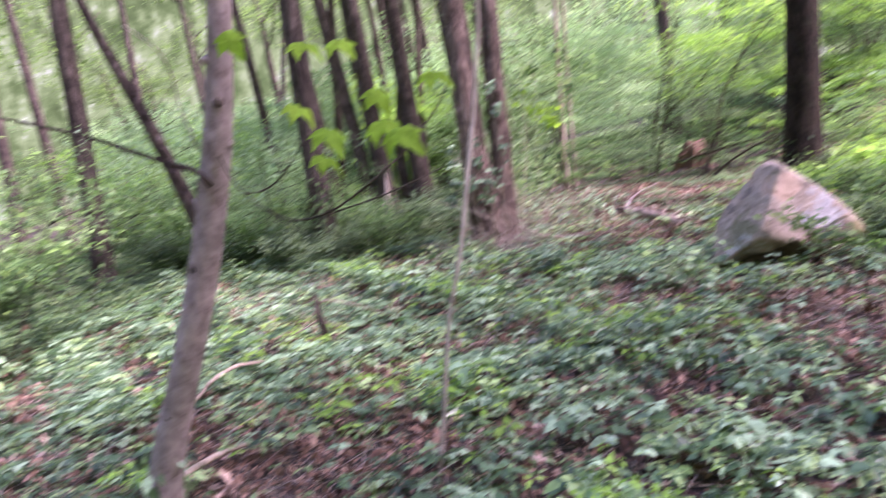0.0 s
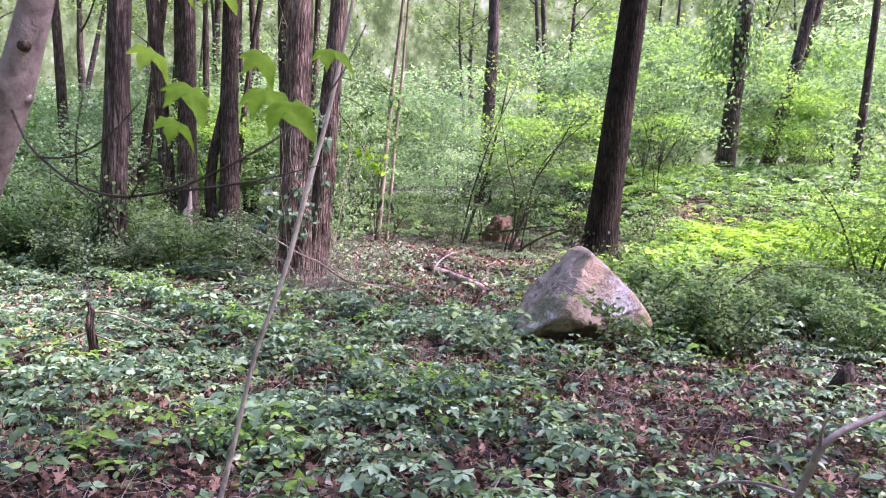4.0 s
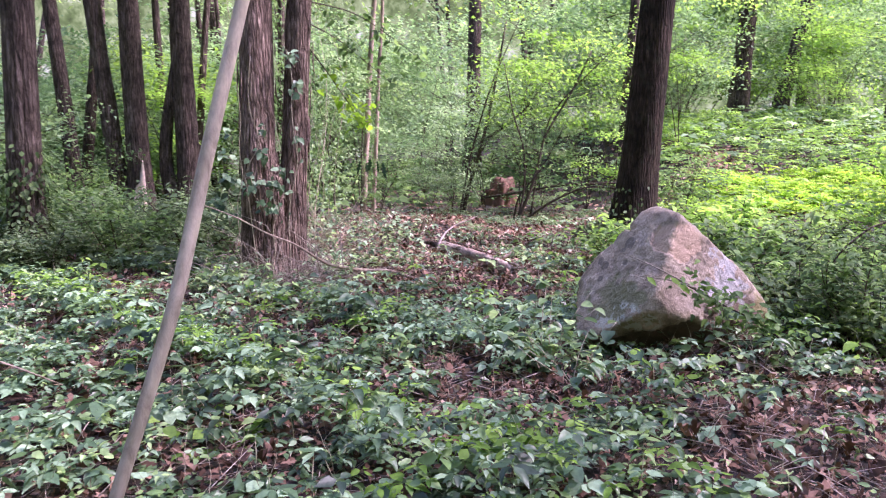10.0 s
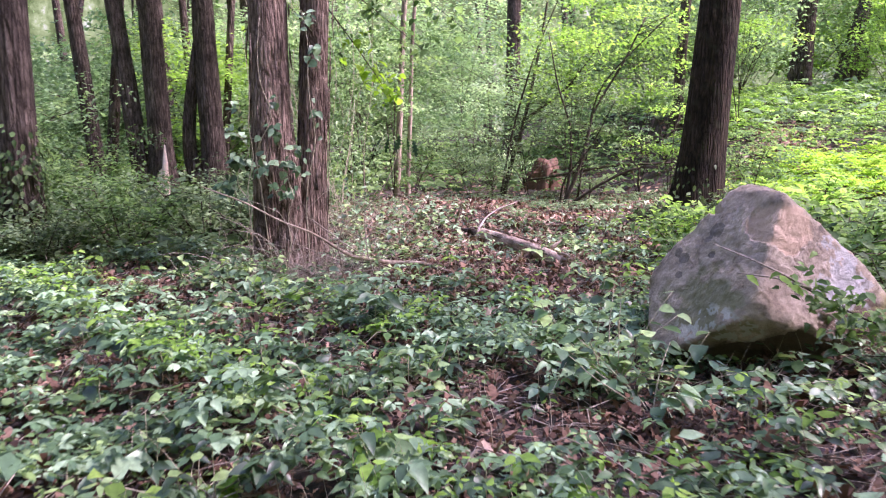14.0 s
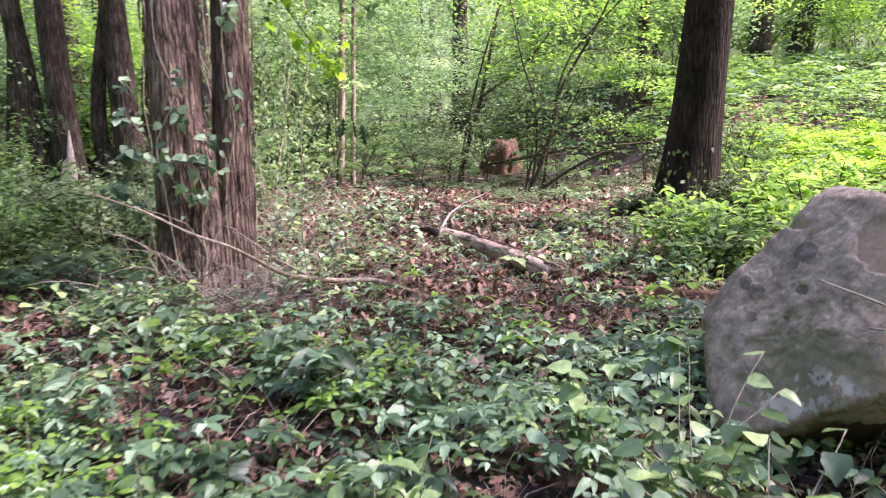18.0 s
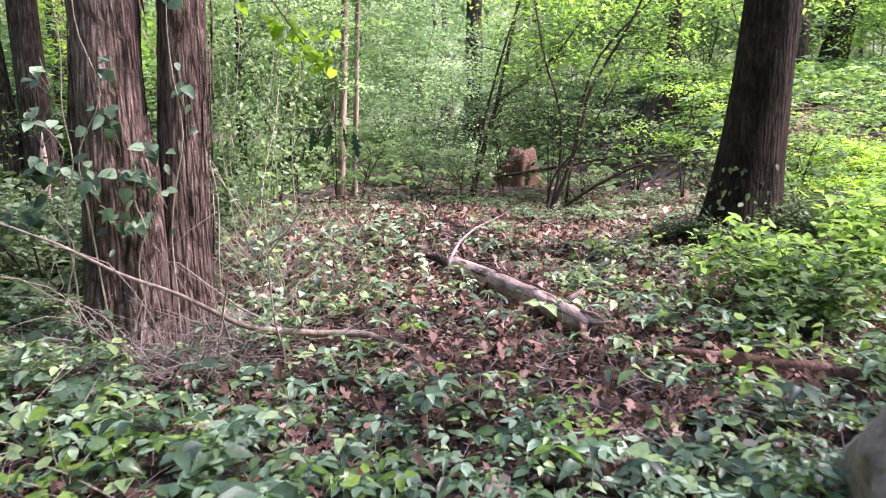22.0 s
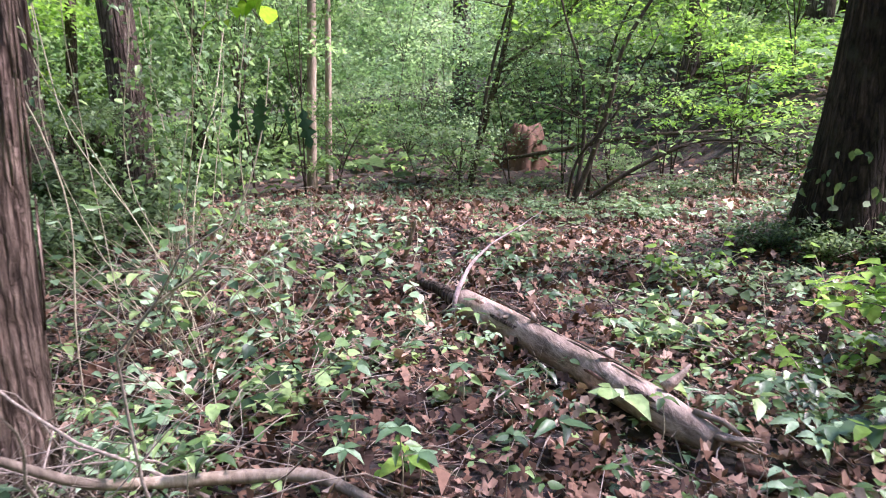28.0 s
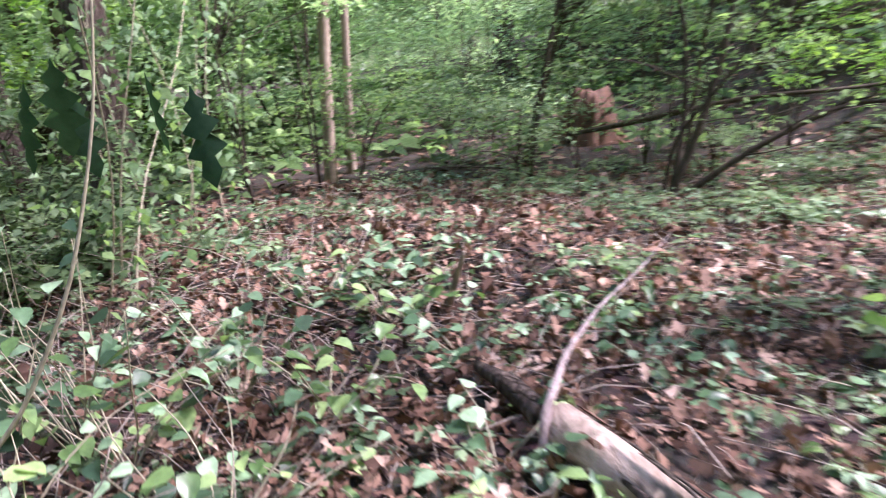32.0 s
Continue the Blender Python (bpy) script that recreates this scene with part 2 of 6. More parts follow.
WOOD_LOG = bark_material("weathered_barkless_wood", (0.1, 0.072, 0.062), (0.36, 0.278, 0.24), (0.6, 0.49, 0.435), 0.1, 26, (0.17, 0.14, 0.11), 0.014, True)
WOOD_RED = bark_material("damp_reddish_rotten_wood", (0.035, 0.02, 0.015), (0.125, 0.07, 0.052), (0.3, 0.19, 0.15), 0.1, 24, None, 0.012, True)
WOOD_BARE = plain_material("torn_bare_pale_wood", (0.72, 0.54, 0.47), 0.8, 0.25, 30)
RUST = plain_material("rust_orange_rotten_wood", (0.125, 0.062, 0.042), 0.9, 0.6, 7)
TWIG = plain_material("dry_grey_twig", (0.31, 0.25, 0.215), 0.9, 0.5, 60)
VINE = plain_material("pale_green_brown_vine", (0.38, 0.33, 0.24), 0.8, 0.3, 50)
GREEN_CREEPER = leaf_material("creeper_leaf_blue_green", (0.02, 0.045, 0.023), (0.105, 0.19, 0.092), (0.37, 0.52, 0.325), 0.25, 0.42, None, 0.45)
GREEN_GROUND = leaf_material("ground_plant_leaf_green", (0.022, 0.048, 0.015), (0.125, 0.225, 0.07), (0.42, 0.575, 0.235), 0.32, 0.36, None, 0.6)
# yellow-green leaf, also used to put sunlight into slope and background foliage
GREEN_BRIGHT = leaf_material("sunny_yellow_green_leaf", (0.115, 0.23, 0.042), (0.235, 0.41, 0.075), (0.4, 0.6, 0.14), 0.55)
GREEN_SHRUB = leaf_material("shrub_leaf_mid_green", (0.055, 0.11, 0.042), (0.14, 0.24, 0.09), (0.29, 0.42, 0.175), 0.55)
GREEN_DARK = leaf_material("understory_leaf_dark_green", (0.035, 0.06, 0.028), (0.085, 0.135, 0.058), (0.19, 0.26, 0.115), 0.4, 0.6)
GREEN_DULL = leaf_material("dull_grey_green_leaf", (0.055, 0.09, 0.045), (0.13, 0.195, 0.1), (0.27, 0.36, 0.2), 0.45)
GREEN_CROWN = leaf_material("canopy_leaf_green", (0.065, 0.115, 0.04), (0.14, 0.22, 0.075), (0.24, 0.34, 0.14), 0.55)
# paler leaf copy: the veil of haze is put into its colour
GREEN_HAZED = leaf_material("hazed_leaf_pale_green", (0.13, 0.225, 0.115), (0.27, 0.41, 0.22), (0.47, 0.61, 0.39), 0.58)
LITTER = leaf_material("dead_oak_leaf_brown", (0.032, 0.017, 0.013), (0.16, 0.085, 0.058), (0.36, 0.225, 0.17), 0.1, 0.7, (0.48, 0.34, 0.275), 0.2)
GREEN_MAPLE = leaf_material("maple_leaf_fresh_green", (0.2, 0.36, 0.03), (0.27, 0.45, 0.04), (0.35, 0.54, 0.06), 0.65, 0.65)
# brighter than such leaves are: the bank's sunlight is put into this colour
GREEN_LIME = leaf_material("sunlit_lime_green_leaf", (0.22, 0.38, 0.035), (0.34, 0.54, 0.05), (0.48, 0.66, 0.09), 0.55)
GREEN_OAK = leaf_material("oak_leaf_dark_glossy", (0.02, 0.05, 0.027), (0.04, 0.085, 0.047), (0.075, 0.135, 0.075), 0.3, 0.65, None, 0.12)


# ---- shape helpers ----
def S(e0, e1, v):
    u = np.clip((v - e0) / (e1 - e0), 0, 1)
    return u * u * (3 - 2 * u)


def wob(x, y, f, seed=0.0):
    return (np.sin(x * f + seed) * np.cos(y * f * 1.13 + seed * 1.7) + 0.5 * np.sin((x + y) * f * 1.9 + seed * 2.3) + 0.35 * np.cos((x - 1.4 * y) * f * 3.1 + seed)) / 1.85


def ground_z(x, y):
    """Height of the forest floor."""
    x, y = np.asarray(x, float), np.asarray(y, float)
    r = np.log1p(np.exp((np.minimum(y, 21) - 10.3) * 0.9)) / 0.9
    z = (0.165 * r + 0.035 * np.clip(x - 4, 0, 20) * S(9, 14, y)) * S(2.7, 5.4, x) * (1 - 0.3 * S(40, 90, y))
    lft = np.log1p(np.exp((-x - 1.5) * 1.2)) / 1.2
    z = z - 0.09 * np.minimum(lft, 9) * S(10, 18, y)
    z = z + 0.16 * (1 - S(-2, 5, y)) + 0.16 * S(11, 13, y) * np.exp(-((x + 0.4) / 1.6) ** 2) * (1 - S(13, 16, y))
    z = z + 0.26 * np.exp(-((x - 3.0) / 1.0) ** 2 - ((y - 11.8) / 1.6) ** 2) + 0.13 * np.exp(-((x - 1.85) / 0.55) ** 2 - ((y - 5.6) / 0.4) ** 2)
    return z + 0.035 * wob(x, y, 1.3, 0.4) + 0.012 * wob(x, y, 4.2, 2.0)


def raw_mesh(name, verts, faces, mat, smooth=True, tint=None):
    """verts: (n, 3); faces: (m, k) with one corner count."""
    verts, faces = np.asarray(verts, np.float32), np.asarray(faces, np.int32)
    me = bpy.data.meshes.new(name)
    m, k = faces.shape
    me.vertices.add(len(verts))
    me.vertices.foreach_set("co", verts.ravel())
    me.loops.add(m * k)
    me.loops.foreach_set("vertex_index", faces.ravel())
    me.polygons.add(m)
    me.polygons.foreach_set("loop_start", np.arange(0, m * k, k, dtype=np.int32))
    me.polygons.foreach_set("use_smooth", np.full(m, smooth))
    if tint is not None:
        me.attributes.new("tint", "FLOAT", "POINT").data.foreach_set("value", np.asarray(tint, np.float32))
    me.materials.append(mat)
    me.update(calc_edges=True)
    return me


def under(ob, parent):
    if parent is not None:
        ob.parent = parent
    return ob


def part(name, me, parent=None, label=""):
    ob = under(new(name, me), parent)
    return tagged(ob, label) if label else ob


def thing(name, x, y, z, label, category, group="", rz=0):
    ob = new(name)
    ob.matrix_basis = pose(x, y, z, 0, 0, rz)
    return tagged(ob, label, category, group)


def unit(v):
    v = np.asarray(v, float)
    return v / np.maximum(np.linalg.norm(v, axis=-1, keepdims=True), 1e-9)


# leaf outlines: across, along, up; length one
OVATE = (np.array([(0, 0, 0), (-0.24, 0.28, 0.05), (0.24, 0.28, 0.05), (0, 0.4, 0.0), (-0.2, 0.62, 0.03), (0.2, 0.62, 0.03), (0, 1, -0.12)]),
         np.array([(0, 3, 1), (0, 2, 3), (1, 3, 4), (3, 2, 5), (4, 3, 6), (3, 5, 6)]))
SIMPLE = (np.array([(0, 0, 0), (-0.3, 0.45, 0.06), (0.3, 0.45, 0.06), (0, 1, -0.08), (0, 0.5, 0.0)]),
          np.array([(0, 4, 1), (0, 2, 4), (1, 4, 3), (4, 2, 3)]))
SPRIG = (np.array([(0, 0, 0), (-0.27, 0.36, 0.07), (0.29, 0.42, 0.02), (0, 1, -0.08)]), np.array([(0, 2, 1), (1, 2, 3)]))
BROAD = (np.array([(0, 0, 0), (-0.34, 0.12, 0.04), (0.34, 0.12, 0.04), (0, 0.35, 0.0), (-0.36, 0.45, 0.05), (0.36, 0.45, 0.05), (-0.2, 0.76, 0.0), (0.2, 0.76, 0.0), (0, 1, -0.1)]),
         np.array([(0, 3, 1), (0, 2, 3), (1, 3, 4), (3, 2, 5), (4, 3, 6), (3, 5, 7), (6, 3, 8), (3, 7, 8)]))
OAK = (np.array([(0, 0, -0.06), (-0.14, 0.2, 0.08), (-0.08, 0.32, 0.03), (-0.28, 0.5, 0.2), (-0.1, 0.6, 0.06), (-0.2, 0.82, 0.19), (0, 1, 0.16),
                 (0.2, 0.8, 0.06), (0.1, 0.62, 0.02), (0.3, 0.48, 0.13), (0.08, 0.34, -0.02), (0.15, 0.18, 0.03)]),
       np.array([(0, 11, 1), (1, 11, 2), (2, 11, 10), (2, 10, 3), (3, 10, 9), (3, 9, 4), (4, 9, 8), (4, 8, 5), (5, 8, 7), (5, 7, 6)]))


def leaf_cloud(name, pos, fwd, up, size, mat, form=SIMPLE, rng=None, tint=None):
    """Many leaves as one mesh, each with its own place, direction, tilt, size and tint."""
    rng = rng or np.random.default_rng(1)
    tv, tf = form
    n, k = len(pos), len(tv)
    fwd = unit(fwd)
    side = unit(np.cross(fwd, up))
    nrm = np.cross(side, fwd)
    size = np.broadcast_to(np.asarray(size, float), (n,))[:, None, None]
    curl = 1 + 1.2 * rng.standard_normal((n, 1, 1))
    width = 0.8 + 0.45 * rng.random((n, 1, 1))
    v = pos[:, None] + size * (tv[None, :, 0:1] * width * side[:, None] + tv[None, :, 1:2] * fwd[:, None] + tv[None, :, 2:3] * curl * nrm[:, None])
    f = tf[None] + (np.arange(n) * k)[:, None, None]
    tint = rng.random(n) if tint is None else tint
    return raw_mesh(name, v.reshape(-1, 3), f.reshape(-1, 3), mat, True, np.repeat(tint, k))


def spread(rng, n, flat=0.6):
    """Random leaf directions, leaning to the level, with an upward face."""
    a = rng.random(n) * 2 * math.pi
    fwd = np.stack([np.cos(a), np.sin(a), rng.normal(-0.15, flat, n)], 1)
    up = np.stack([rng.normal(0, flat * 0.6, n), rng.normal(0, flat * 0.6, n), np.ones(n)], 1)
    return fwd, up


def tube(points, radii, segs=8, ridge=0.0, seed=0, rings_per=1, flare=0.0):
    """Vertices and quad faces of a bent, tapered, slightly uneven tube along points."""
    p = np.asarray(points, float)
    r = np.asarray(radii, float)
    if rings_per > 1:
        s = np.arange(len(p))
        q = np.linspace(0, len(p) - 1, (len(p) - 1) * rings_per + 1)
        p = np.stack([np.interp(q, s, p[:, i]) for i in range(3)], 1)
        r = np.interp(q, s, r)
        for _ in range(2):
            p[1:-1] = (p[:-2] + 2 * p[1:-1] + p[2:]) / 4
    t = unit(np.gradient(p, axis=0))
    ref = np.array([1.0, 0, 0]) if abs(t[:, 0]).mean() < 0.8 else np.array([0, 1.0, 0])
    a = unit(np.cross(t, ref))
    b = np.cross(t, a)
    ang = np.arange(segs) / segs * 2 * math.pi
    along = np.r_[0, np.cumsum(np.linalg.norm(np.diff(p, axis=0), axis=1))]
    rr = r[:, None] * np.ones(segs)
    if ridge:
        A, Z = np.meshgrid(ang, along)
        rr = rr * (1 + ridge * (0.6 * np.sin(A * 9 + 2.5 * np.sin(Z * 1.7 + seed) + seed) * np.cos(A * 5 - Z * 0.8) + 0.5 * np.sin(A * 17 + Z * 2.0 + 3 * np.sin(A + Z * 0.6)) + 0.5 * np.sin(A * 3 + Z * 0.9 + seed * 1.3)))
    if flare:
        A, Z = np.meshgrid(ang, along)
        rr = rr * (1 + flare * np.exp(-Z / (2.2 * r[0])) * (1 + 0.45 * np.sin(A * 4 + seed) + 0.2 * np.sin(A * 7 + 2 * seed)))
    v = p[:, None] + rr[..., None] * (np.cos(ang)[None, :, None] * a[:, None] + np.sin(ang)[None, :, None] * b[:, None])
    n = len(p)
    i = np.arange(n - 1)[:, None] * segs
    j = np.arange(segs)[None]
    f = np.stack([i + j, i + (j + 1) % segs, i + segs + (j + 1) % segs, i + segs + j], -1).reshape(-1, 4)
    v = v.reshape(-1, 3)
    caps = []
    for ring, flip in ((0, 1), (n - 1, 0)):
        c = len(v)
        v = np.concatenate([v, p[ring:ring + 1]])
        for q in range(0, segs, 2):
            x0, x1, x2 = (ring * segs + (q + d) % segs for d in (0, 1, 2))
            caps.append((c, x2, x1, x0) if flip else (c, x0, x1, x2))
    return v, np.concatenate([f, caps])


def tubes_mesh(name, list_of_tubes, mat):
    vs, fs, base = [], [], 0
    for v, f in list_of_tubes:
        vs.append(v)
        fs.append(f + base)
        base += len(v)
    return raw_mesh(name, np.concatenate(vs), np.concatenate(fs), mat)


def wander(rng, start, direction, length, n=6, bend=0.15, sag=0.0):
    p = [np.asarray(start, float)]
    d = unit(direction)
    for i in range(n):
        d = unit(d + rng.normal(0, bend, 3) + np.array([0, 0, -sag]))
        p.append(p[-1] + d * length / n)
    return np.array(p)


# ---- ground and distance ----
def axis(lo, hi, step, far):
    mid = np.arange(lo, hi + 1e-6, step)
    g = step * 1.22 ** np.arange(1, 60)
    out = np.cumsum(g)
    out = out[out < far]
    return np.r_[lo - out[::-1], mid, hi + out]


gx, gy = axis(-8, 9, 0.14, 420), axis(-4, 19, 0.14, 420)
GX, GY = np.meshgrid(gx, gy)
gv = np.stack([GX, GY, ground_z(GX, GY)], -1).reshape(-1, 3)
gi = np.arange(len(gy) - 1)[:, None] * len(gx) + np.arange(len(gx) - 1)[None]
gf = np.stack([gi, gi + 1, gi + 1 + len(gx), gi + len(gx)], -1).reshape(-1, 4)
tagged(new("ground", raw_mesh("ground", gv, gf, SOIL)), "dark damp forest soil under leaf litter", "ground", kind="structure")


def backdrop():
    """Hazy far woods, a ring well beyond the last trees; its painted haze and bright gaps glow."""
    mat, nodes, links, bsdf, out = shader("glowing_hazy_woods")
    tc = nodes.new("ShaderNodeTexCoord")
    mp = nodes.new("ShaderNodeMapping")
    mp.inputs["Scale"].default_value = (1, 1, 0.7)
    links.new(tc.outputs["Object"], mp.inputs["Vector"])
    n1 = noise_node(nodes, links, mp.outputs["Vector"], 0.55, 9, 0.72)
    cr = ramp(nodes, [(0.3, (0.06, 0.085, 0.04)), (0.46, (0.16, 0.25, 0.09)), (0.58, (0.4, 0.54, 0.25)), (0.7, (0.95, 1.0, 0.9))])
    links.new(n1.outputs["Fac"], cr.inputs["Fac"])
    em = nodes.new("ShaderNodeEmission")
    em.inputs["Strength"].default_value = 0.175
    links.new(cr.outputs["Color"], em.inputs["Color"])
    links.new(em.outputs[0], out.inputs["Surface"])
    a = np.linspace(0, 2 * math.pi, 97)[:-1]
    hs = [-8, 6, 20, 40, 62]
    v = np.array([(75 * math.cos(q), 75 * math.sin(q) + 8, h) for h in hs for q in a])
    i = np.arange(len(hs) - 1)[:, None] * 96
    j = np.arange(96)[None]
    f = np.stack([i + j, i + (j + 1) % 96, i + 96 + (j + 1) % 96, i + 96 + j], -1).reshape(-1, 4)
    tagged(new("backdrop", raw_mesh("backdrop", v, f, mat)), "glowing backdrop painted as hazy pale green woods in the distance", "woods", kind="structure")


backdrop()


# ---- trees ----
def crown_mesh(name, seed, n, radius, height, mat, leaf):
    """Broad uneven crown of leaf clumps with gaps, its base at the origin."""
    rng = np.random.default_rng(seed)
    clumps = 46
    c = rng.normal(0, 1, (clumps, 3))
    c = unit(c) * (rng.random((clumps, 1)) ** 0.5)
    c = c * np.array([radius, radius, height / 2]) + np.array([0, 0, height / 2])
    which = rng.integers(0, clumps, n)
    tint = np.clip(0.7 * rng.random(clumps)[which] + 0.4 * rng.random(n) - 0.05, 0, 1)
    spreadr = rng.uniform(0.35, 1.0, clumps)[which]
    pos = c[which] + rng.normal(0, 1, (n, 3)) * spreadr[:, None] * np.array([0.75, 0.75, 0.42])
    fwd, up = spread(rng, n, 0.5)
    return leaf_cloud(name, pos, fwd, up, rng.uniform(0.6, 1.3, n) * leaf, mat, SPRIG, rng, tint)


CROWNS = [crown_mesh("crown", 60 + i, 2300, 3.4, 6.5, GREEN_CROWN, 0.24) for i in range(4)]
THIN_CROWNS = [crown_mesh("crown", 70 + i, 620, 3.2, 6.0, GREEN_CROWN, 0.26) for i in range(3)]


def tree(name, x, y, dia, lean, height, bark, label, seed, segs=14, ridge=0.05, flare=0.45, crown=True, limbs=5, z=None, crown_low=0.64, group="", thin=False):
    rng = np.random.default_rng(seed)
    z0 = float(ground_z(x, y)) - 0.05 if z is None else z
    t = thing(name, x, y, z0, label, "tree", group)
    n = 14
    zs = np.r_[0, 0.25, 0.6, 1.1, np.linspace(1.8, height, n - 4)]
    sway = np.cumsum(rng.normal(0, 0.012, (n, 2)), 0) * zs[:, None] * 0.4
    pts = np.stack([lean[0] * zs + sway[:, 0], lean[1] * zs + sway[:, 1], zs], 1)
    rad = dia / 2 * np.interp(zs, [0, 1, height * 0.6, height], [1.08, 1.0, 0.72, 0.16])
    part("trunk", raw_mesh("trunk", *tube(pts, rad, segs, ridge, seed, 3, flare), bark), t)
    for i in range(limbs):
        k = crown_low + (1 - crown_low) * (i + 0.3) / limbs * 0.9
        s = np.array([np.interp(k * height, zs, pts[:, q]) for q in range(3)])
        a = rng.random() * 6.283 + i * 2.4
        r0 = dia / 2 * (0.42 - 0.25 * k)
        p = wander(rng, s, (math.cos(a), math.sin(a), 0.9), 2.6 + 1.6 * rng.random(), 6, 0.14)
        part("limb", raw_mesh("limb", *tube(p, np.linspace(r0, 0.02, 7), 7, 0.03, i, 2), bark), t)
    if crown:
        c = part("crown", THIN_CROWNS[seed % 3] if y > 13 or thin else CROWNS[seed % 4], t)
        top = pts[-1]
        c.matrix_basis = Matrix.LocRotScale((top[0] * 0.85, top[1] * 0.85, height * crown_low), Euler((0, 0, seed * 1.7)), (1 + 0.1 * (seed % 3),) * 2 + (height * (1 - crown_low) * 1.15 / 6.5,))
    return t


def ivy(parent, rng, pts, n, size, mat, radius, name="ivy_leaves", label="climbing vine leaves"):
    """Leaves that climb a trunk: pts runs up the trunk in its own space."""
    pts = np.asarray(pts, float)
    k = rng.random(n) * (len(pts) - 1)
    i = np.minimum(k.astype(int), len(pts) - 2)
    pos = pts[i] + (pts[i + 1] - pts[i]) * (k - i)[:, None]
    a = rng.random(n) * 6.283
    out = np.stack([np.cos(a), np.sin(a), np.zeros(n)], 1)
    pos = pos + out * (radius * (1.0 + 0.5 * rng.random(n) ** 2))[:, None]
    fwd = out * 0.5 + rng.normal(0, 0.35, (n, 3)) + np.array([0, 0, -0.7])
    return part(name, leaf_cloud(name, pos, fwd, out + np.array([0, 0, 0.4]), rng.uniform(0.6, 1.25, n) * size, mat, OVATE, rng), parent, label)


# the pair of shaggy trunks beside the leaf-strewn clearing
twin = tree("twin_trunk_tree", -1.97, 8.62, 0.36, (0.0, 0.06), 13, BARK_TWIN, "two shaggy grey-brown trunks grown from one base", 3, 56, 0.06, 0.22, True, 5, 0.0, thin=True)
part("fused_stem", raw_mesh("fused_stem", *tube([(0.13, -0.07, -0.05), (0.14, -0.05, 0.3), (0.15, -0.01, 0.7), (0.16, 0.04, 1.05), (0.17, 0.1, 1.35)], (0.16, 0.14, 0.12, 0.09, 0.03), 40, 0.09, 5, 5, 0.25), BARK_TWIN), twin, "low shaggy ridge where the trunks are fused")
part("root_spur", raw_mesh("root_spur", *tube([(-0.08, -0.16, -0.05), (-0.06, -0.13, 0.25), (-0.04, -0.08, 0.6), (-0.02, -0.02, 0.95)], (0.12, 0.095, 0.08, 0.03), 28, 0.1, 7, 4, 0.3), BARK_TWIN), twin)
zs = np.r_[0, 0.3, 0.7, 1.2, np.linspace(2, 12, 10)]
part("trunk", raw_mesh("trunk", *tube(np.stack([0.28 + 0.055 * zs, 0.16 + 0.03 * zs, zs], 1), 0.138 * np.interp(zs, [0, 1, 12], [1.12, 1, 0.3]), 48, 0.07, 9, 4, 0.3), BARK_TWIN), twin)
rng = np.random.default_rng(11)
ivy(twin, rng, [(0.05, -0.05, 0.5), (0.0, 0, 1.1), (0.1, 0, 2.0)], 8, 0.06, GREEN_CREEPER, 0.2)
ivy(twin, rng, [(0.3, 0.1, 0.6), (0.33, 0.15, 1.6), (0.45, 0.2, 3.2)], 14, 0.06, GREEN_CREEPER, 0.16)
# shoots of broad vine leaves on the trunks
for cx, cy, cz, m, reach in ((-0.26, -0.2, 1.08, 30, 0.24), (-0.32, -0.16, 0.88, 20, 0.2), (-0.34, -0.1, 1.3, 14, 0.2), (0.13, -0.22, 1.3, 12, 0.1), (0.18, -0.2, 1.05, 14, 0.11), (0.2, -0.18, 0.8, 10, 0.1), (0.02, -0.27, 1.02, 9, 0.1), (0.1, -0.26, 0.86, 7, 0.08), (0.26, -0.12, 1.18, 9, 0.09), (0.3, -0.07, 0.95, 6, 0.08), (0.42, -0.02, 1.5, 6, 0.07), (0.44, 0.03, 2.0, 10, 0.1), (0.4, 0.05, 2.35, 12, 0.12), (-0.22, -0.14, 1.55, 6, 0.1), (0.12, -0.16, 1.6, 6, 0.09), (-0.3, -0.1, 0.7, 7, 0.12)):
    c0 = np.array((cx, cy, cz))
    ends = c0 + rng.normal(0, 1, (3, 3)) * np.array((0.6, 0.15, 0.7)) * reach + np.array((0, -0.05, 0.02))
    for e_ in ends:
        part("vine_stem", raw_mesh("vine_stem", *tube([c0 + np.array((0, 0.06, -0.12)), c0 * 0.5 + e_ * 0.5 + np.array((0, -0.02, 0.02)), e_], (0.003, 0.0025, 0.0015), 4, 0, 0, 3), VINE), twin)
    w_ = rng.random((m, 1))
    pos = c0 + (ends[rng.integers(0, 3, m)] - c0) * w_ + rng.normal(0, 0.025, (m, 3))
    fw = np.stack([rng.normal(0, 0.7, m), rng.normal(-0.4, 0.25, m), rng.normal(-0.45, 0.35, m)], 1)
    up = np.stack([rng.normal(0, 0.3, m), np.full(m, -0.6), rng.uniform(0.5, 1.3, m)], 1)
    part("ivy_leaves", leaf_cloud("ivy_leaves", pos, fw, up, rng.uniform(0.05, 0.1, m), GREEN_CREEPER, BROAD, rng), twin, "cluster of broad climbing vine leaves")
for k in range(5):
    x0 = rng.uniform(-0.2, 0.45)
    p = np.array([(x0 + rng.normal(0, 0.05), -0.23 + 0.16 * (x0 > 0.2) + rng.normal(0, 0.015), z) for z in np.linspace(0.05, rng.uniform(1.2, 2.6), 9)])
    part("vine_stem", raw_mesh("vine_stem", *tube(p, np.linspace(0.006, 0.002, 9), 5, 0, 0, 3), VINE), twin)
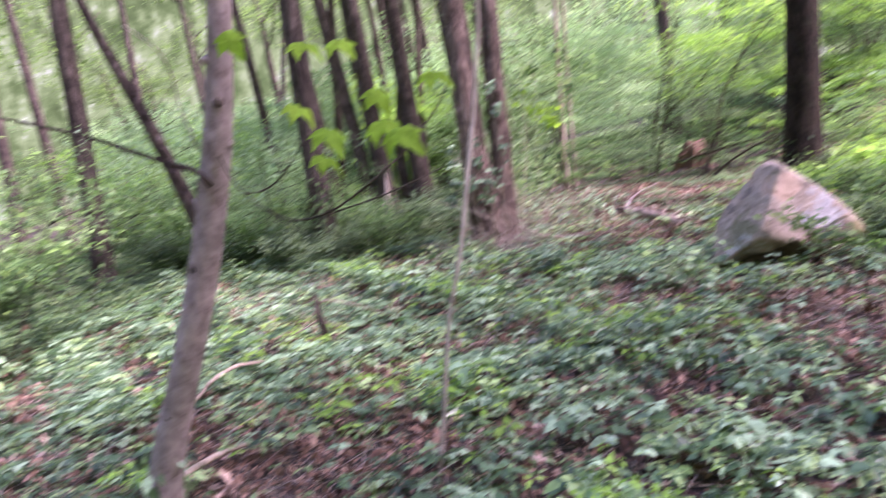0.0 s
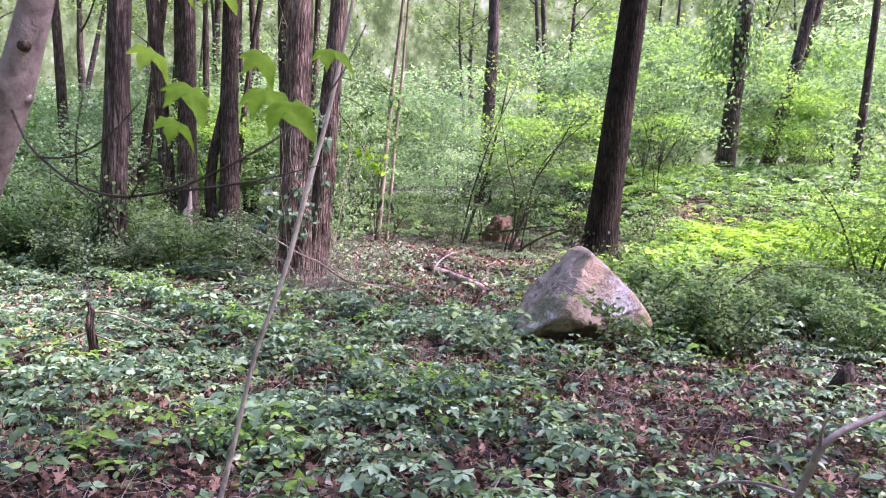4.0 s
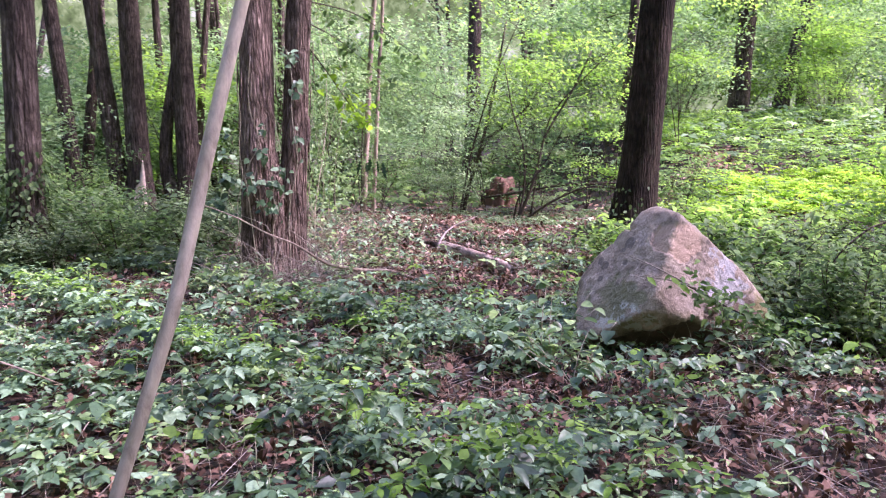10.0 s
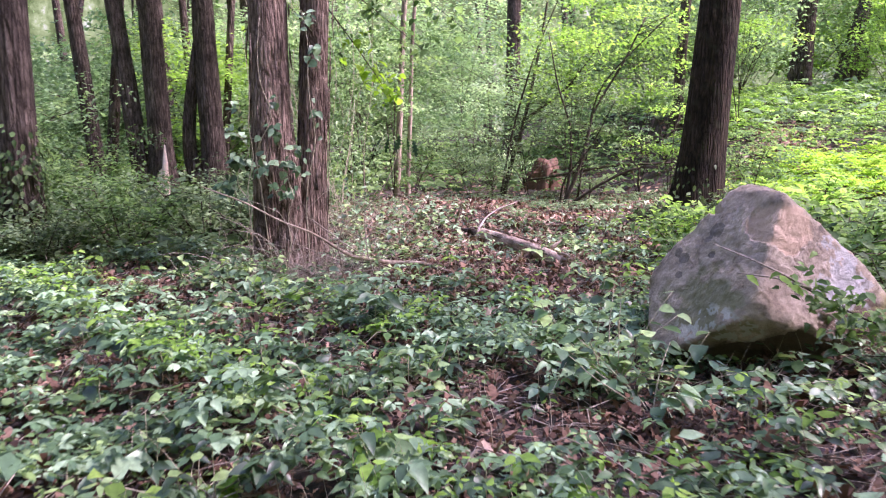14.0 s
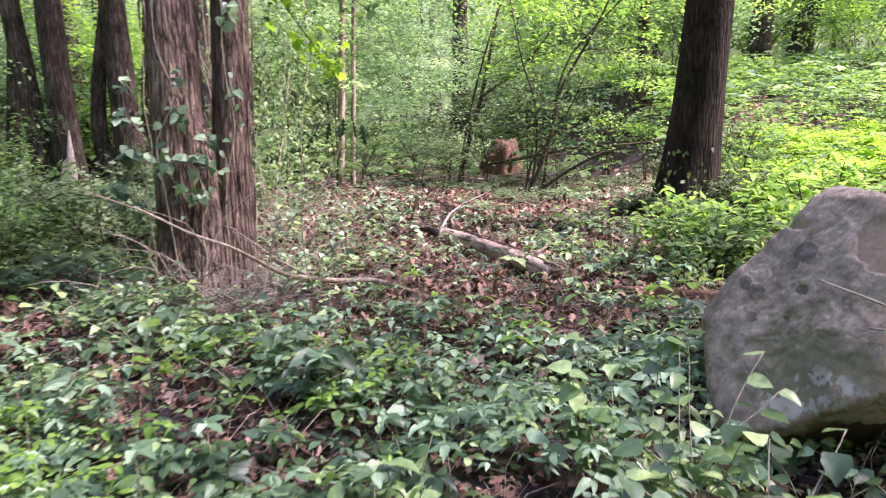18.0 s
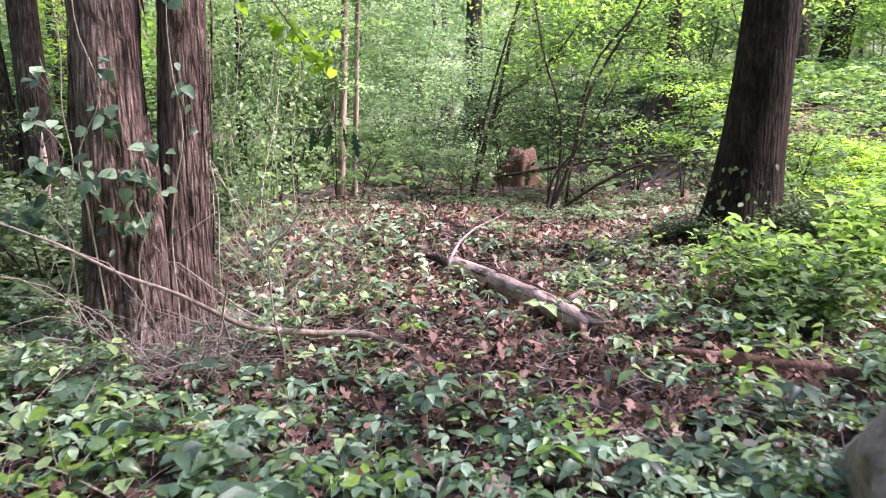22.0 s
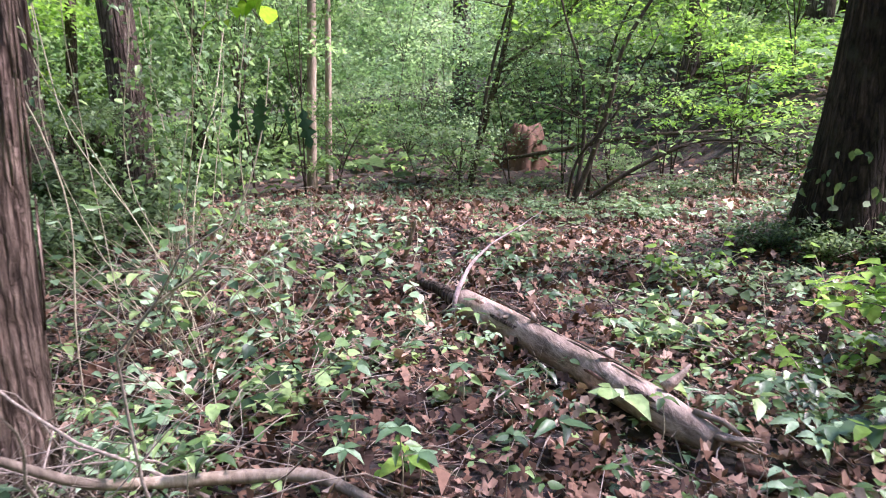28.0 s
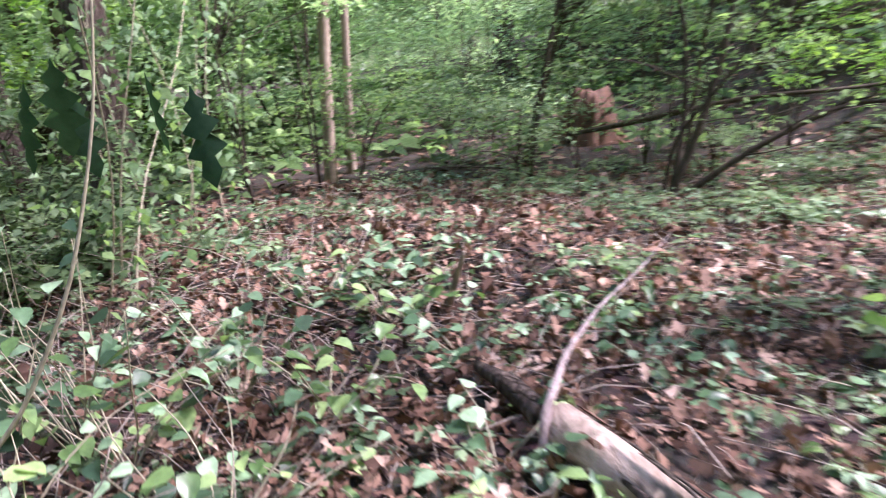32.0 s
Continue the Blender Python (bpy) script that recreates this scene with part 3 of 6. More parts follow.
for i in range(110):
    a = rng.random() * 6.283
    right = rng.random() < 0.5
    cx, cy, rr = (0.3, 0.17, 0.148) if right else (0, 0.02, 0.192)
    z0 = rng.uniform(0.15, 2.6)
    ln = rng.uniform(0.12, 0.45)
    d = np.array([math.cos(a), math.sin(a)])
    p = np.array([(cx + 0.05 * z * right + d[0] * (rr + o), cy + 0.04 * z + d[1] * (rr + o), z) for z, o in ((z0, 0.02 * rng.random() ** 2), (z0 + ln * 0.4, 0.004), (z0 + ln, -0.002))])
    part("bark_strip", raw_mesh("bark_strip", *tube(p, (0.003, rng.uniform(0.005, 0.011), 0.003), 4), BARK_TWIN), twin)

# the dark leaning tree behind the boulder
dark = tree("dark_tree", 2.72, 11.3, 0.5, (0.085, -0.02), 15, BARK_DARK, "dark brown straight trunk leaning slightly, vine leaves at its foot", 4, 40, 0.03, 0.3, True, 6, 0.24)
ivy(dark, rng, [(0, 0, 0.0), (0.0, 0, 0.25), (0.03, 0, 0.7)], 60, 0.07, GREEN_DARK, 0.27)
ivy(dark, rng, [(0.0, -0.05, 0.0), (0.02, -0.05, 0.35), (0.04, -0.05, 0.65)], 120, 0.075, GREEN_DARK, 0.4)

# trees to the side and behind
tree("mature_tree", -4.75, 9.2, 0.36, (0.02, 0.02), 14, BARK_GREY, "grey-brown upright trunk with leafy vines round its foot", 5, 28, 0.04, 0.4, thin=True)
ivy(bpy.data.objects["mature_tree"], rng, [(0, 0, 0), (0, 0, 0.35), (0, 0, 0.7), (0, 0, 1.25)], 1000, 0.08, GREEN_DARK, 0.215)
ivy(bpy.data.objects["mature_tree"], rng, [(0, 0, 0.9), (0, 0, 1.2), (0, 0, 1.5)], 130, 0.08, GREEN_SHRUB, 0.24)
tree("slender_tree", -7.7, 16.7, 0.33, (-0.085, 0), 13, BARK_GREY, "slender grey-brown trunk leaning away", 6)
tree("slender_tree", -6.45, 16.0, 0.36, (-0.09, 0), 13, BARK_GREY, "slender grey-brown trunk leaning away", 7)
wounded = tree("wounded_tree", -6.1, 16.0, 0.46, (0.0, 0), 14, BARK_GREY, "grey-brown trunk with a pale torn wound low down", 8)
for wx, top, wr in ((0.0, 1.15, 0.1), (0.09, 1.45, 0.075), (-0.08, 0.85, 0.07)):
    part("torn_wound", raw_mesh("torn_wound", *tube([(wx, -0.25, 0.15), (wx + 0.01, -0.22, top * 0.5), (wx + 0.02, -0.2, top * 0.8), (wx + 0.03, -0.19, top)], (wr, wr * 1.1, wr * 0.7, 0.008), 7, 0.15, wx * 50, 3), WOOD_BARE), wounded, "pale bare wood under torn bark")
forked = tree("forked_tree", -5.25, 16.4, 0.47, (0.0, 0), 14, BARK_GREY, "grey-brown trunk with a low leaning side stem", 9)
part("side_stem", raw_mesh("side_stem", *tube([(-0.35, 0, 0.6), (-0.5, 0, 1.2), (-0.42, 0, 2.2), (-0.15, 0, 3.4), (0.1, 0, 5)], (0.16, 0.14, 0.12, 0.1, 0.05), 10, 0.03, 1, 3), BARK_GREY), forked)
tree("slender_tree", -8.8, 19.0, 0.28, (0.15, 0), 12, BARK_GREY, "thin grey-brown leaning trunk", 10)
tree("far_tree", 11.4, 26, 0.46, (0.19, 0), 15, BARK_GREY, "grey trunk on the green slope", 12, crown_low=0.86)
vt = tree("far_tree", 9.25, 24, 0.56, (0.01, 0), 15, BARK_GREY, "grey trunk on the green slope hung with vines", 13, crown_low=0.86)
ivy(vt, rng, [(0, 0, 3.3), (0.1, 0, 6)], 900, 0.2, GREEN_SHRUB, 0.7)
tree("far_tree", 13.1, 30, 0.42, (0.2, 0), 15, BARK_GREY, "grey trunk on the green slope", 14, crown_low=0.86)
tree("far_tree", 4.6, 19.5, 0.25, (0.06, 0), 12, BARK_GREY, "thin grey trunk behind the shrubs", 15)
tree("far_tree", 1.35, 30, 0.6, (0.0, 0), 15, BARK_GREY, "pale grey trunk far behind the shrubs", 16)
tree("far_tree", -3.6, 15.6, 0.42, (-0.01, 0), 13, BARK_GREY, "grey trunk among vines", 17)
tree("pole_tree", -1.6, 16.2, 0.125, (0.04, 0), 9, BARK_PALE, "thin pale straight stem", 18, 10, 0.02, 0.2, True, 3, crown_low=0.86)
tree("pole_tree", -1.42, 16.6, 0.09, (0.04, 0), 8, BARK_PALE, "thin pale straight stem", 19, 10, 0.02, 0.2, True, 3, crown_low=0.86)
rng = np.random.default_rng(77)
placed = 0
taken = [(-1.9, 8.6), (2.8, 11.3), (-4.7, 9.2), (-6.1, 16), (-5.2, 16.4), (9.2, 24), (11.4, 26), (13.1, 30), (1.3, 30)]
while placed < 42:
    y = rng.uniform(17, 52)
    x = rng.uniform(-0.95, 0.8) * (y + 4)
    if any((x - a) ** 2 + (y - b) ** 2 < 4.5 for a, b in taken) or (abs(x / (y + 2) - 0.05) < 0.16 and y < 26) or (3.5 < x < 24 and y < 36 and rng.random() < 0.85):
        continue
    taken.append((x, y))
    tree("background_tree", x, y, rng.uniform(0.2, 0.52), (rng.normal(0, 0.05), rng.normal(0, 0.03)), rng.uniform(11, 16), BARK_GREY, "grey-brown trunk in the woods behind", 100 + placed, 10, 0.03, 0.35, True, 3, group="background trees")
    placed += 1
for i in range(9):
    y = rng.uniform(20, 34)
    x = -rng.uniform(0.22, 0.62) * (y + 1)
    tree("slender_tree", x, y, rng.uniform(0.13, 0.26), (rng.normal(0, 0.05), 0), rng.uniform(10, 13), BARK_GREY, "slender grey-brown trunk in the woods behind", 300 + i, 9, 0.03, 0.3, True, 2, crown_low=0.86, group="slender background trees")
# trees added around the path, nearly all unseen, so their crowns shade the floor
for i, (x, y) in enumerate([(-6, -4), (5, -3), (-7, 3), (7.5, 2), (0, -8), (-9, 9), (-3.5, -9), (7.7, 7.6), (7.5, -1), (10.2, 4.2)]):
    tree("background_tree", x, y, 0.35, (0.02, 0.01), 13, BARK_GREY, "added grey-brown tree around the path whose crown shades the floor", 200 + i, 12, 0.03, 0.35, True, 4, group="background trees", thin=x < 0 or x > 9 or y == -1)

# young smooth-barked tree close to the start of the walk
beech = thing("young_tree", -2.05, 1.12, float(ground_z(-2.05, 1.12)) - 0.03, "young leaning smooth grey tree with a forked limb", "tree")
bz = beech.location.z
bp = np.array([(-2.05, 1.12, bz), (-1.93, 1.12, 0.45), (-1.73, 1.11, 0.85), (-1.52, 1.1, 1.28), (-1.38, 1.09, 1.62), (-1.25, 1.05, 1.92), (-1.13, 1.04, 2.35), (-1.02, 1.02, 2.9), (-0.8, 1.0, 4.2), (-0.6, 1.0, 6)]) - np.array(beech.location)
part("trunk", raw_mesh("trunk", *tube(bp, (0.09, 0.078, 0.07, 0.07, 0.066, 0.062, 0.05, 0.045, 0.035, 0.012), 20, 0.02, 2, 4, 0.3), BARK_SMOOTH), beech)
lp = np.array([(-1.43, 1.1, 1.52), (-1.5, 1.11, 1.7), (-1.61, 1.15, 1.98), (-1.78, 1.2, 2.33), (-1.94, 1.25, 2.65), (-2.2, 1.3, 3.6)]) - np.array(beech.location)
part("limb", raw_mesh("limb", *tube(lp, (0.04, 0.033, 0.029, 0.026, 0.02, 0.008), 12, 0.02, 3, 3), BARK_GREY), beech, "forked dark side limb")
for k, (p0, d, ln, r) in enumerate([((-1.33, 1.02, 1.9), (-0.25, -0.1, 1), 0.6, 0.006), ((-1.4, 1.02, 1.7), (-0.12, -0.1, -1), 0.3, 0.005)]):
    rngb = np.random.default_rng(k)
    part("twig", raw_mesh("twig", *tube(wander(rngb, np.array(p0) - np.array(beech.location), d, ln, 6, 0.2), np.linspace(r, 0.002, 7), 6, 0, 0, 2), BARK_SMOOTH), beech)
sb = np.array([(-1.29, 1.0, 1.74), (-1.34, 0.98, 1.82), (-1.47, 1.0, 1.86), (-1.86, 1.0, 2.04), (-2.27, 1.0, 2.18), (-2.7, 1.05, 2.3)]) - np.array(beech.location)
part("side_branch", raw_mesh("side_branch", *tube(sb, (0.012, 0.011, 0.01, 0.008, 0.006, 0.003), 8, 0.03, 4, 4), BARK_GREY), beech, "thin grey branch bent over the trunk")
rngb = np.random.default_rng(5)
for k in range(12):
    z = 0.3 + 0.17 * k
    c = np.array([np.interp(z, bp[:, 2], bp[:, q]) for q in range(3)])
    a = rngb.uniform(-3.0, 0.0)
    o = np.array([math.cos(a), math.sin(a), 0.1]) * 0.06
    part("knot", raw_mesh("knot", *tube([c + o * 0.6, c + o * 1.1, c + o * 1.25], (0.03, 0.017, 0.008), 9, 0.08, k), BARK_SMOOTH if k % 2 else BARK_GREY), beech)
cb = part("crown", CROWNS[1], beech)
cb.matrix_basis = Matrix.LocRotScale((1.6, -0.2, 4.5), None, (0.45, 0.45, 0.5))
ivy(beech, rngb, [(0, 0, 0.1), (0.1, 0, 0.45)], 26, 0.09, GREEN_CREEPER, 0.13)

# ---- the boulder ----
def boulder():
    c = np.array([1.58, 6.12, 0.36])
    faces = [((-0.76, -0.27, 0.60), 0.389), ((-0.56, 0.61, 0.56), 0.565), ((-0.27, -0.96, 0.13), 0.600), ((-0.10, -0.76, -0.64), 0.450), ((0.38, -0.82, 0.42), 0.429), ((0.65, -0.02, 0.76), 0.519), ((0.10, 0.95, 0.31), 0.612),
             ((-0.43, -0.43, 0.79), 0.601), ((0.85, 0.11, 0.51), 0.586), ((-0.10, 0.01, -1.00), 0.40), ((-0.63, -0.34, -0.70), 0.673), ((-0.18, -0.01, 0.98), 0.639), ((-0.94, 0.30, -0.14), 0.613), ((0.90, -0.30, -0.30), 0.749)]
    bm = bmesh.new()
    bmesh.ops.create_icosphere(bm, subdivisions=7, radius=1)
    nn = np.array([unit(f[0]) for f in faces])
    hh = np.array([f[1] for f in faces])
    u = unit(np.array([q.co for q in bm.verts]))
    p = 34.0
    inv = np.maximum(u @ nn.T, 1e-3) / hh
    r = (inv ** p).sum(1) ** (-1 / p)
    q = u * r[:, None]
    low = np.array([noise.fractal(Vector(v) * 2.6, 0.9, 2.1, 4) for v in q])
    mid = np.array([noise.fractal(Vector(v) * 7 + Vector((7, 2, 1)), 0.7, 2.1, 5) for v in q])
    grain = np.array([noise.fractal(Vector(v) * 26, 0.6, 2.1, 3) for v in q])
    d = 0.014 * low + 0.011 * mid + 0.005 * grain
    ell = lambda centre, rad: np.sqrt((((q - np.array(centre)) / np.array(rad)) ** 2).sum(1))
    fall = lambda e, a, b: 1 - np.clip((e - a) / (b - a), 0, 1)
    # the fresh scar under the top: a hollow with a sharp lip above and at one side, fading the other way
    e = ell((0.03, -0.22, 0.44), (0.19, 0.34, 0.15)) + 0.25 * mid
    lip = fall(e, 0.93, 1.0)
    d -= 0.026 * lip * fall(q[:, 0] - 0.4 * (0.45 - q[:, 2]), -0.08, 0.2)
    scar = fall(e, 0.75, 1.1)
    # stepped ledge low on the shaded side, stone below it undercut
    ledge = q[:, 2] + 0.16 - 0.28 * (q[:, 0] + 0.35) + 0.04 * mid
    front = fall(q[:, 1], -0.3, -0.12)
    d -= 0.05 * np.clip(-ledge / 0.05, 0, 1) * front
    # stain mask under the ledge; its tone also carries the shade there
    shaded_soil = np.clip(-ledge / 0.06, 0, 1) * front
    # the split-off shoulder at the back
    cut = np.abs((q[:, 0] + 0.2) * 0.75 + (q[:, 1] - 0.3) * 0.25 + (q[:, 2] - 0.47) * 0.6 + 0.015 * mid)
    d -= 0.05 * fall(cut, 0.004, 0.03) * fall(-q[:, 1], -0.2, -0.12) * np.clip((q[:, 2] - 0.2) / 0.1, 0, 1)
    crust = fall(ell((0.36, -0.3, 0.17), (0.26, 0.35, 0.28)) + 0.7 * mid + 0.25 * grain, 0.45, 0.85)
    algae = fall(ell((-0.4, -0.27, 0.05), (0.3, 0.34, 0.22)) + 0.6 * mid, 0.45, 1.1)
    fleck = fall(ell((-0.4, -0.42, -0.07), (0.34, 0.3, 0.15)) , 0.6, 1.1) * (np.array([noise.fractal(Vector(v) * 13, 0.5, 2.2, 4) for v in q]) > 0.12)
    yellow = fall(ell((0.72, -0.3, -0.08), (0.14, 0.2, 0.2)) + 0.5 * mid, 0.6, 1.1)
    spot = np.zeros(len(q))
    for x0, y0, z0, rad in [(-0.232, 0.07, 0.39, 0.05), (-0.276, 0.074, 0.334, 0.028), (-0.405, 0.21, 0.231, 0.033), (-0.395, 0.13, 0.209, 0.036), (-0.3, -0.05, 0.27, 0.026), (-0.19, -0.1, 0.4, 0.024), (0.25, -0.15, 0.42, 0.03), (0.4, -0.2, 0.24, 0.035), (-0.45, 0.05, 0.13, 0.03), (-0.12, 0.1, 0.5, 0.026), (0.5, -0.2, 0.12, 0.04)]:
        spot = np.maximum(spot, fall(ell((x0, y0, z0), (rad, rad * 1.5, rad * 1.1)) + 0.35 * mid, 0.85, 1.0))
    for a_, b_ in [((-0.25, -0.02, 0.36), (-0.42, -0.1, 0.14)), ((-0.3, -0.3, 0.21), (-0.42, -0.2, 0.1)), ((-0.13, -0.12, 0.45), (-0.2, -0.35, 0.25)), ((0.1, -0.3, 0.42), (0.3, -0.36, 0.12)), ((-0.3, -0.5, 0.02), (-0.05, -0.52, 0.0)), ((0.3, -0.15, 0.38), (0.55, -0.25, 0.05))]:
        a_, b_ = np.array(a_), np.array(b_)
        k = np.clip(((q - a_) @ (b_ - a_)) / ((b_ - a_) @ (b_ - a_)), 0, 1)
        gap = np.linalg.norm(q - a_ - k[:, None] * (b_ - a_) + 0.05 * np.stack([mid, mid, -mid], 1), axis=1)
        d -= 0.014 * np.maximum(0, 1 - gap / 0.018)
    for v, o in zip(bm.verts, u * (r + d)[:, None]):
        v.co = o
    me = bpy.data.meshes.new("boulder")
    bm.to_mesh(me)
    bm.free()
    me.polygons.foreach_set("use_smooth", np.ones(len(me.polygons), bool))
    for attr, val in (("scar", scar), ("crust", crust), ("algae", algae), ("spot", spot), ("fleck", fleck), ("shaded_soil", shaded_soil), ("yellow", yellow)):
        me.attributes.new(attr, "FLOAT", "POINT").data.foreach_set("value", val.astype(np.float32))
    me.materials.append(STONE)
    b = new("boulder", me)
    b.matrix_basis = pose(*c)
    tagged(b, "large pinkish-grey boulder with lichen half sunk in leaves", "boulder")


boulder()
bv = thing("climbing_vine", 2.45, 5.45, 0.03, "thin woody vine with leaves across the boulder", "vine")
VO = np.array((2.45, 5.45, 0.03))
for k, (pts, r0) in enumerate([([(2.45, 5.45, 0.03), (2.2, 5.5, 0.2), (2.02, 5.55, 0.33), (1.86, 5.6, 0.4), (1.68, 5.55, 0.5), (1.52, 5.53, 0.58)], 0.009), ([(1.62, 5.53, 0.54), (1.49, 5.54, 0.61), (1.34, 5.68, 0.68), (1.19, 5.8, 0.735)], 0.007),
                               ([(1.6, 5.53, 0.55), (1.45, 5.53, 0.6), (1.26, 5.58, 0.615)], 0.006), ([(2.3, 5.47, 0.12), (2.05, 5.48, 0.2), (1.85, 5.5, 0.2)], 0.006)]):
    part("stem", raw_mesh("stem", *tube(np.array(pts) - VO, np.linspace(r0, 0.003, len(pts)), 5, 0, 0, 4), TWIG if k in (1, 2) else BARK_STEM), bv)
rv = np.random.default_rng(21)
n = 210
k = rv.random(n)
pos = np.stack([2.25 - 0.72 * k, 5.49 + 0.03 * k, 0.2 + 0.38 * k], 1) + rv.normal(0, 1, (n, 3)) * np.array((0.06, 0.025, 0.06)) - VO
fw, up = spread(rv, n, 0.4)
part("vine_leaves", leaf_cloud("vine_leaves", pos, fw + np.array((0, -0.3, -0.2)), up + np.array((0, -0.9, 0)), rv.uniform(0.04, 0.085, n), GREEN_SHRUB, OVATE, rv), bv)
for px, py, pz in ((1.44, 5.5, 0.62), (1.3, 5.56, 0.61), (1.5, 5.5, 0.57)):
    part("leaf", leaf_cloud("leaf", np.array([(px, py, pz)]) - VO, np.array([(0.5, -0.4, -0.4)]), np.array([(0.0, -0.8, 1.0)]), 0.085, GREEN_BRIGHT, OVATE, rv, np.array([0.5])), bv)

# ---- fallen wood ----
def log(name, pts, radii, mat, label, seed, segs=22):
    p = np.asarray(pts, float)
    o = p[0].copy()
    t = thing(name, *o, label, "log")
    part("log_body", raw_mesh("log_body", *tube(p - o, radii, segs, 0.05, seed, 6), mat), t)
    return t, o


lg, o = log("fallen_log", [(0.0, 10.42, 0.1), (0.18, 10.05, 0.1), (0.38, 9.6, 0.1), (0.53, 9.25, 0.1), (0.66, 8.93, 0.09), (0.76, 8.74, 0.075)], (0.07, 0.074, 0.076, 0.074, 0.07, 0.045), WOOD_LOG, "barkless weathered pale log lying in leaf litter", 4)
for k, (p0, d, ln, r) in enumerate([((0.52, 9.3, 0.18), (0.5, 0.2, 0.6), 0.05, 0.03), ((0.66, 9.0, 0.17), (0.7, 0.1, 0.35), 0.14, 0.024), ((0.3, 9.8, 0.18), (-0.2, -0.1, 1), 0.05, 0.022), ((0.2, 9.95, 0.15), (-0.8, -0.4, 0.3), 0.06, 0.02)]):
    part("knot_stub", raw_mesh("knot_stub", *tube(wander(np.random.default_rng(k), np.array(p0) - o, d, ln, 3, 0.1), (r, r * 0.8, r * 0.5, 0.006), 8), WOOD_LOG), lg)
for k in range(14):
    rk = np.random.default_rng(300 + k)
    y = rk.uniform(9.0, 10.3)
    x = np.interp(y, [8.88, 9.6, 10.42], [0.68, 0.38, 0.0]) + rk.uniform(-0.05, 0.02)
    part("crack", raw_mesh("crack", *tube(np.array([(x, y, 0.2), (x - 0.035, y + 0.09, 0.203), (x - 0.07, y + 0.17, 0.2)]) - o, (0.002, 0.006, 0.002), 4), BARK_STEM), lg, "dark split along the grain")
LOG_X = np.array([(0.0, 10.42, 0.1), (0.18, 10.05, 0.1), (0.38, 9.6, 0.1), (0.53, 9.25, 0.1), (0.68, 8.88, 0.09)])
for k in range(15):
    rk = np.random.default_rng(330 + k)
    s0 = rk.uniform(0.1, 3.9)
    a0 = rk.uniform(-0.3, 2.9)
    la, wa = rk.uniform(0.04, 0.17), rk.uniform(0.06, 0.17)
    rim = []
    for q in range(10):
        g = q / 10 * 6.283
        f = rk.uniform(0.65, 1.15)
        u = s0 + la * f * math.cos(g) / 0.5
        a = a0 + wa * f * math.sin(g)
        c = np.array([np.interp(u, range(5), LOG_X[:, w]) for w in range(3)])
        side = np.array((0.92, 0.39, 0.0))
        rim.append(c + 0.0835 * (side * math.cos(a) + np.array((0, 0, 1.0)) * math.sin(a)))
    rim = np.array(rim)
    mid = rim.mean(0) + np.array((0, 0, 0.004)) + 0.004 * (np.array((0.92, 0.39, 0)) * math.cos(a0) + np.array((0, 0, 1.0)) * math.sin(a0))
    pv = np.concatenate([rim, [mid]]) - o
    part("bark_patch", raw_mesh("bark_patch", pv, [(q, (q + 1) % 10, 10) for q in range(10)], WOOD_RED if k % 3 else BARK_GREY), lg, "dark flake of bark left on the wood")
for k in range(7):
    rk = np.random.default_rng(360 + k)
    b0 = np.array((0.72, 8.82, 0.1)) + rk.normal(0, 1, 3) * np.array((0.02, 0.02, 0.025))
    part("splinter", raw_mesh("splinter", *tube(np.array([b0, b0 + np.array((0.06, -0.1, 0.01)), b0 + np.array((0.14, -0.2, 0.0 + rk.normal(0, 0.03)))]) - o, (0.014, 0.012, 0.003), 5, 0.05, k), WOOD_LOG), lg)
log("rotten_log", [(-0.03, 10.49, 0.08), (-0.13, 10.72, 0.1), (-0.23, 10.95, 0.07)], (0.046, 0.04, 0.022), BARK_GREY, "dark decayed log end lying behind the pale log", 20, 12)
log("rotten_log", [(0.8, 8.66, 0.03), (1.02, 8.45, 0.035), (1.24, 8.26, 0.045), (1.45, 8.13, 0.055), (1.65, 8.0, 0.06), (1.9, 7.86, 0.06), (2.2, 7.7, 0.05)], (0.02, 0.024, 0.04, 0.05, 0.053, 0.054, 0.045), WOOD_RED, "damp reddish rotten log half hidden by leaves", 8)
log("dead_branch", [(-2.5, 8.25, 0.86), (-2.09, 8.22, 0.71), (-1.8, 8.22, 0.55), (-1.52, 8.24, 0.44), (-1.22, 8.4, 0.2), (-0.87, 8.6, 0.1), (-0.6, 8.6, 0.1), (-0.32, 8.4, 0.06)], (0.004, 0.007, 0.009, 0.011, 0.016, 0.022, 0.022, 0.012), BARK_PALE, "long crooked pale dead branch on the leaf litter", 5, 10)
log("dead_branch", [(-0.06, 10.3, 0.0), (-0.05, 10.36, 0.15), (0.05, 10.55, 0.28), (0.2, 10.75, 0.36), (0.4, 11.0, 0.4), (0.6, 11.3, 0.45)], (0.016, 0.015, 0.011, 0.006, 0.004, 0.002), BARK_SMOOTH, "grey crooked branch propped at the log's end", 6, 8)
log("dead_branch", [(-0.35, 11.7, 0.02), (-0.3, 11.6, 0.2), (-0.25, 11.55, 0.36)], (0.02, 0.017, 0.008), BARK_PALE, "short broken stub standing in the litter", 7, 8)
log("dead_branch", [(0.9, 15.9, 0.3), (1.5, 15.6, 0.42), (2.4, 15.2, 0.62), (3.4, 15.0, 0.66), (4.2, 14.9, 0.8)], (0.018, 0.028, 0.024, 0.016, 0.008), BARK_STEM, "dark fallen branch caught in the shrubs", 10, 8)
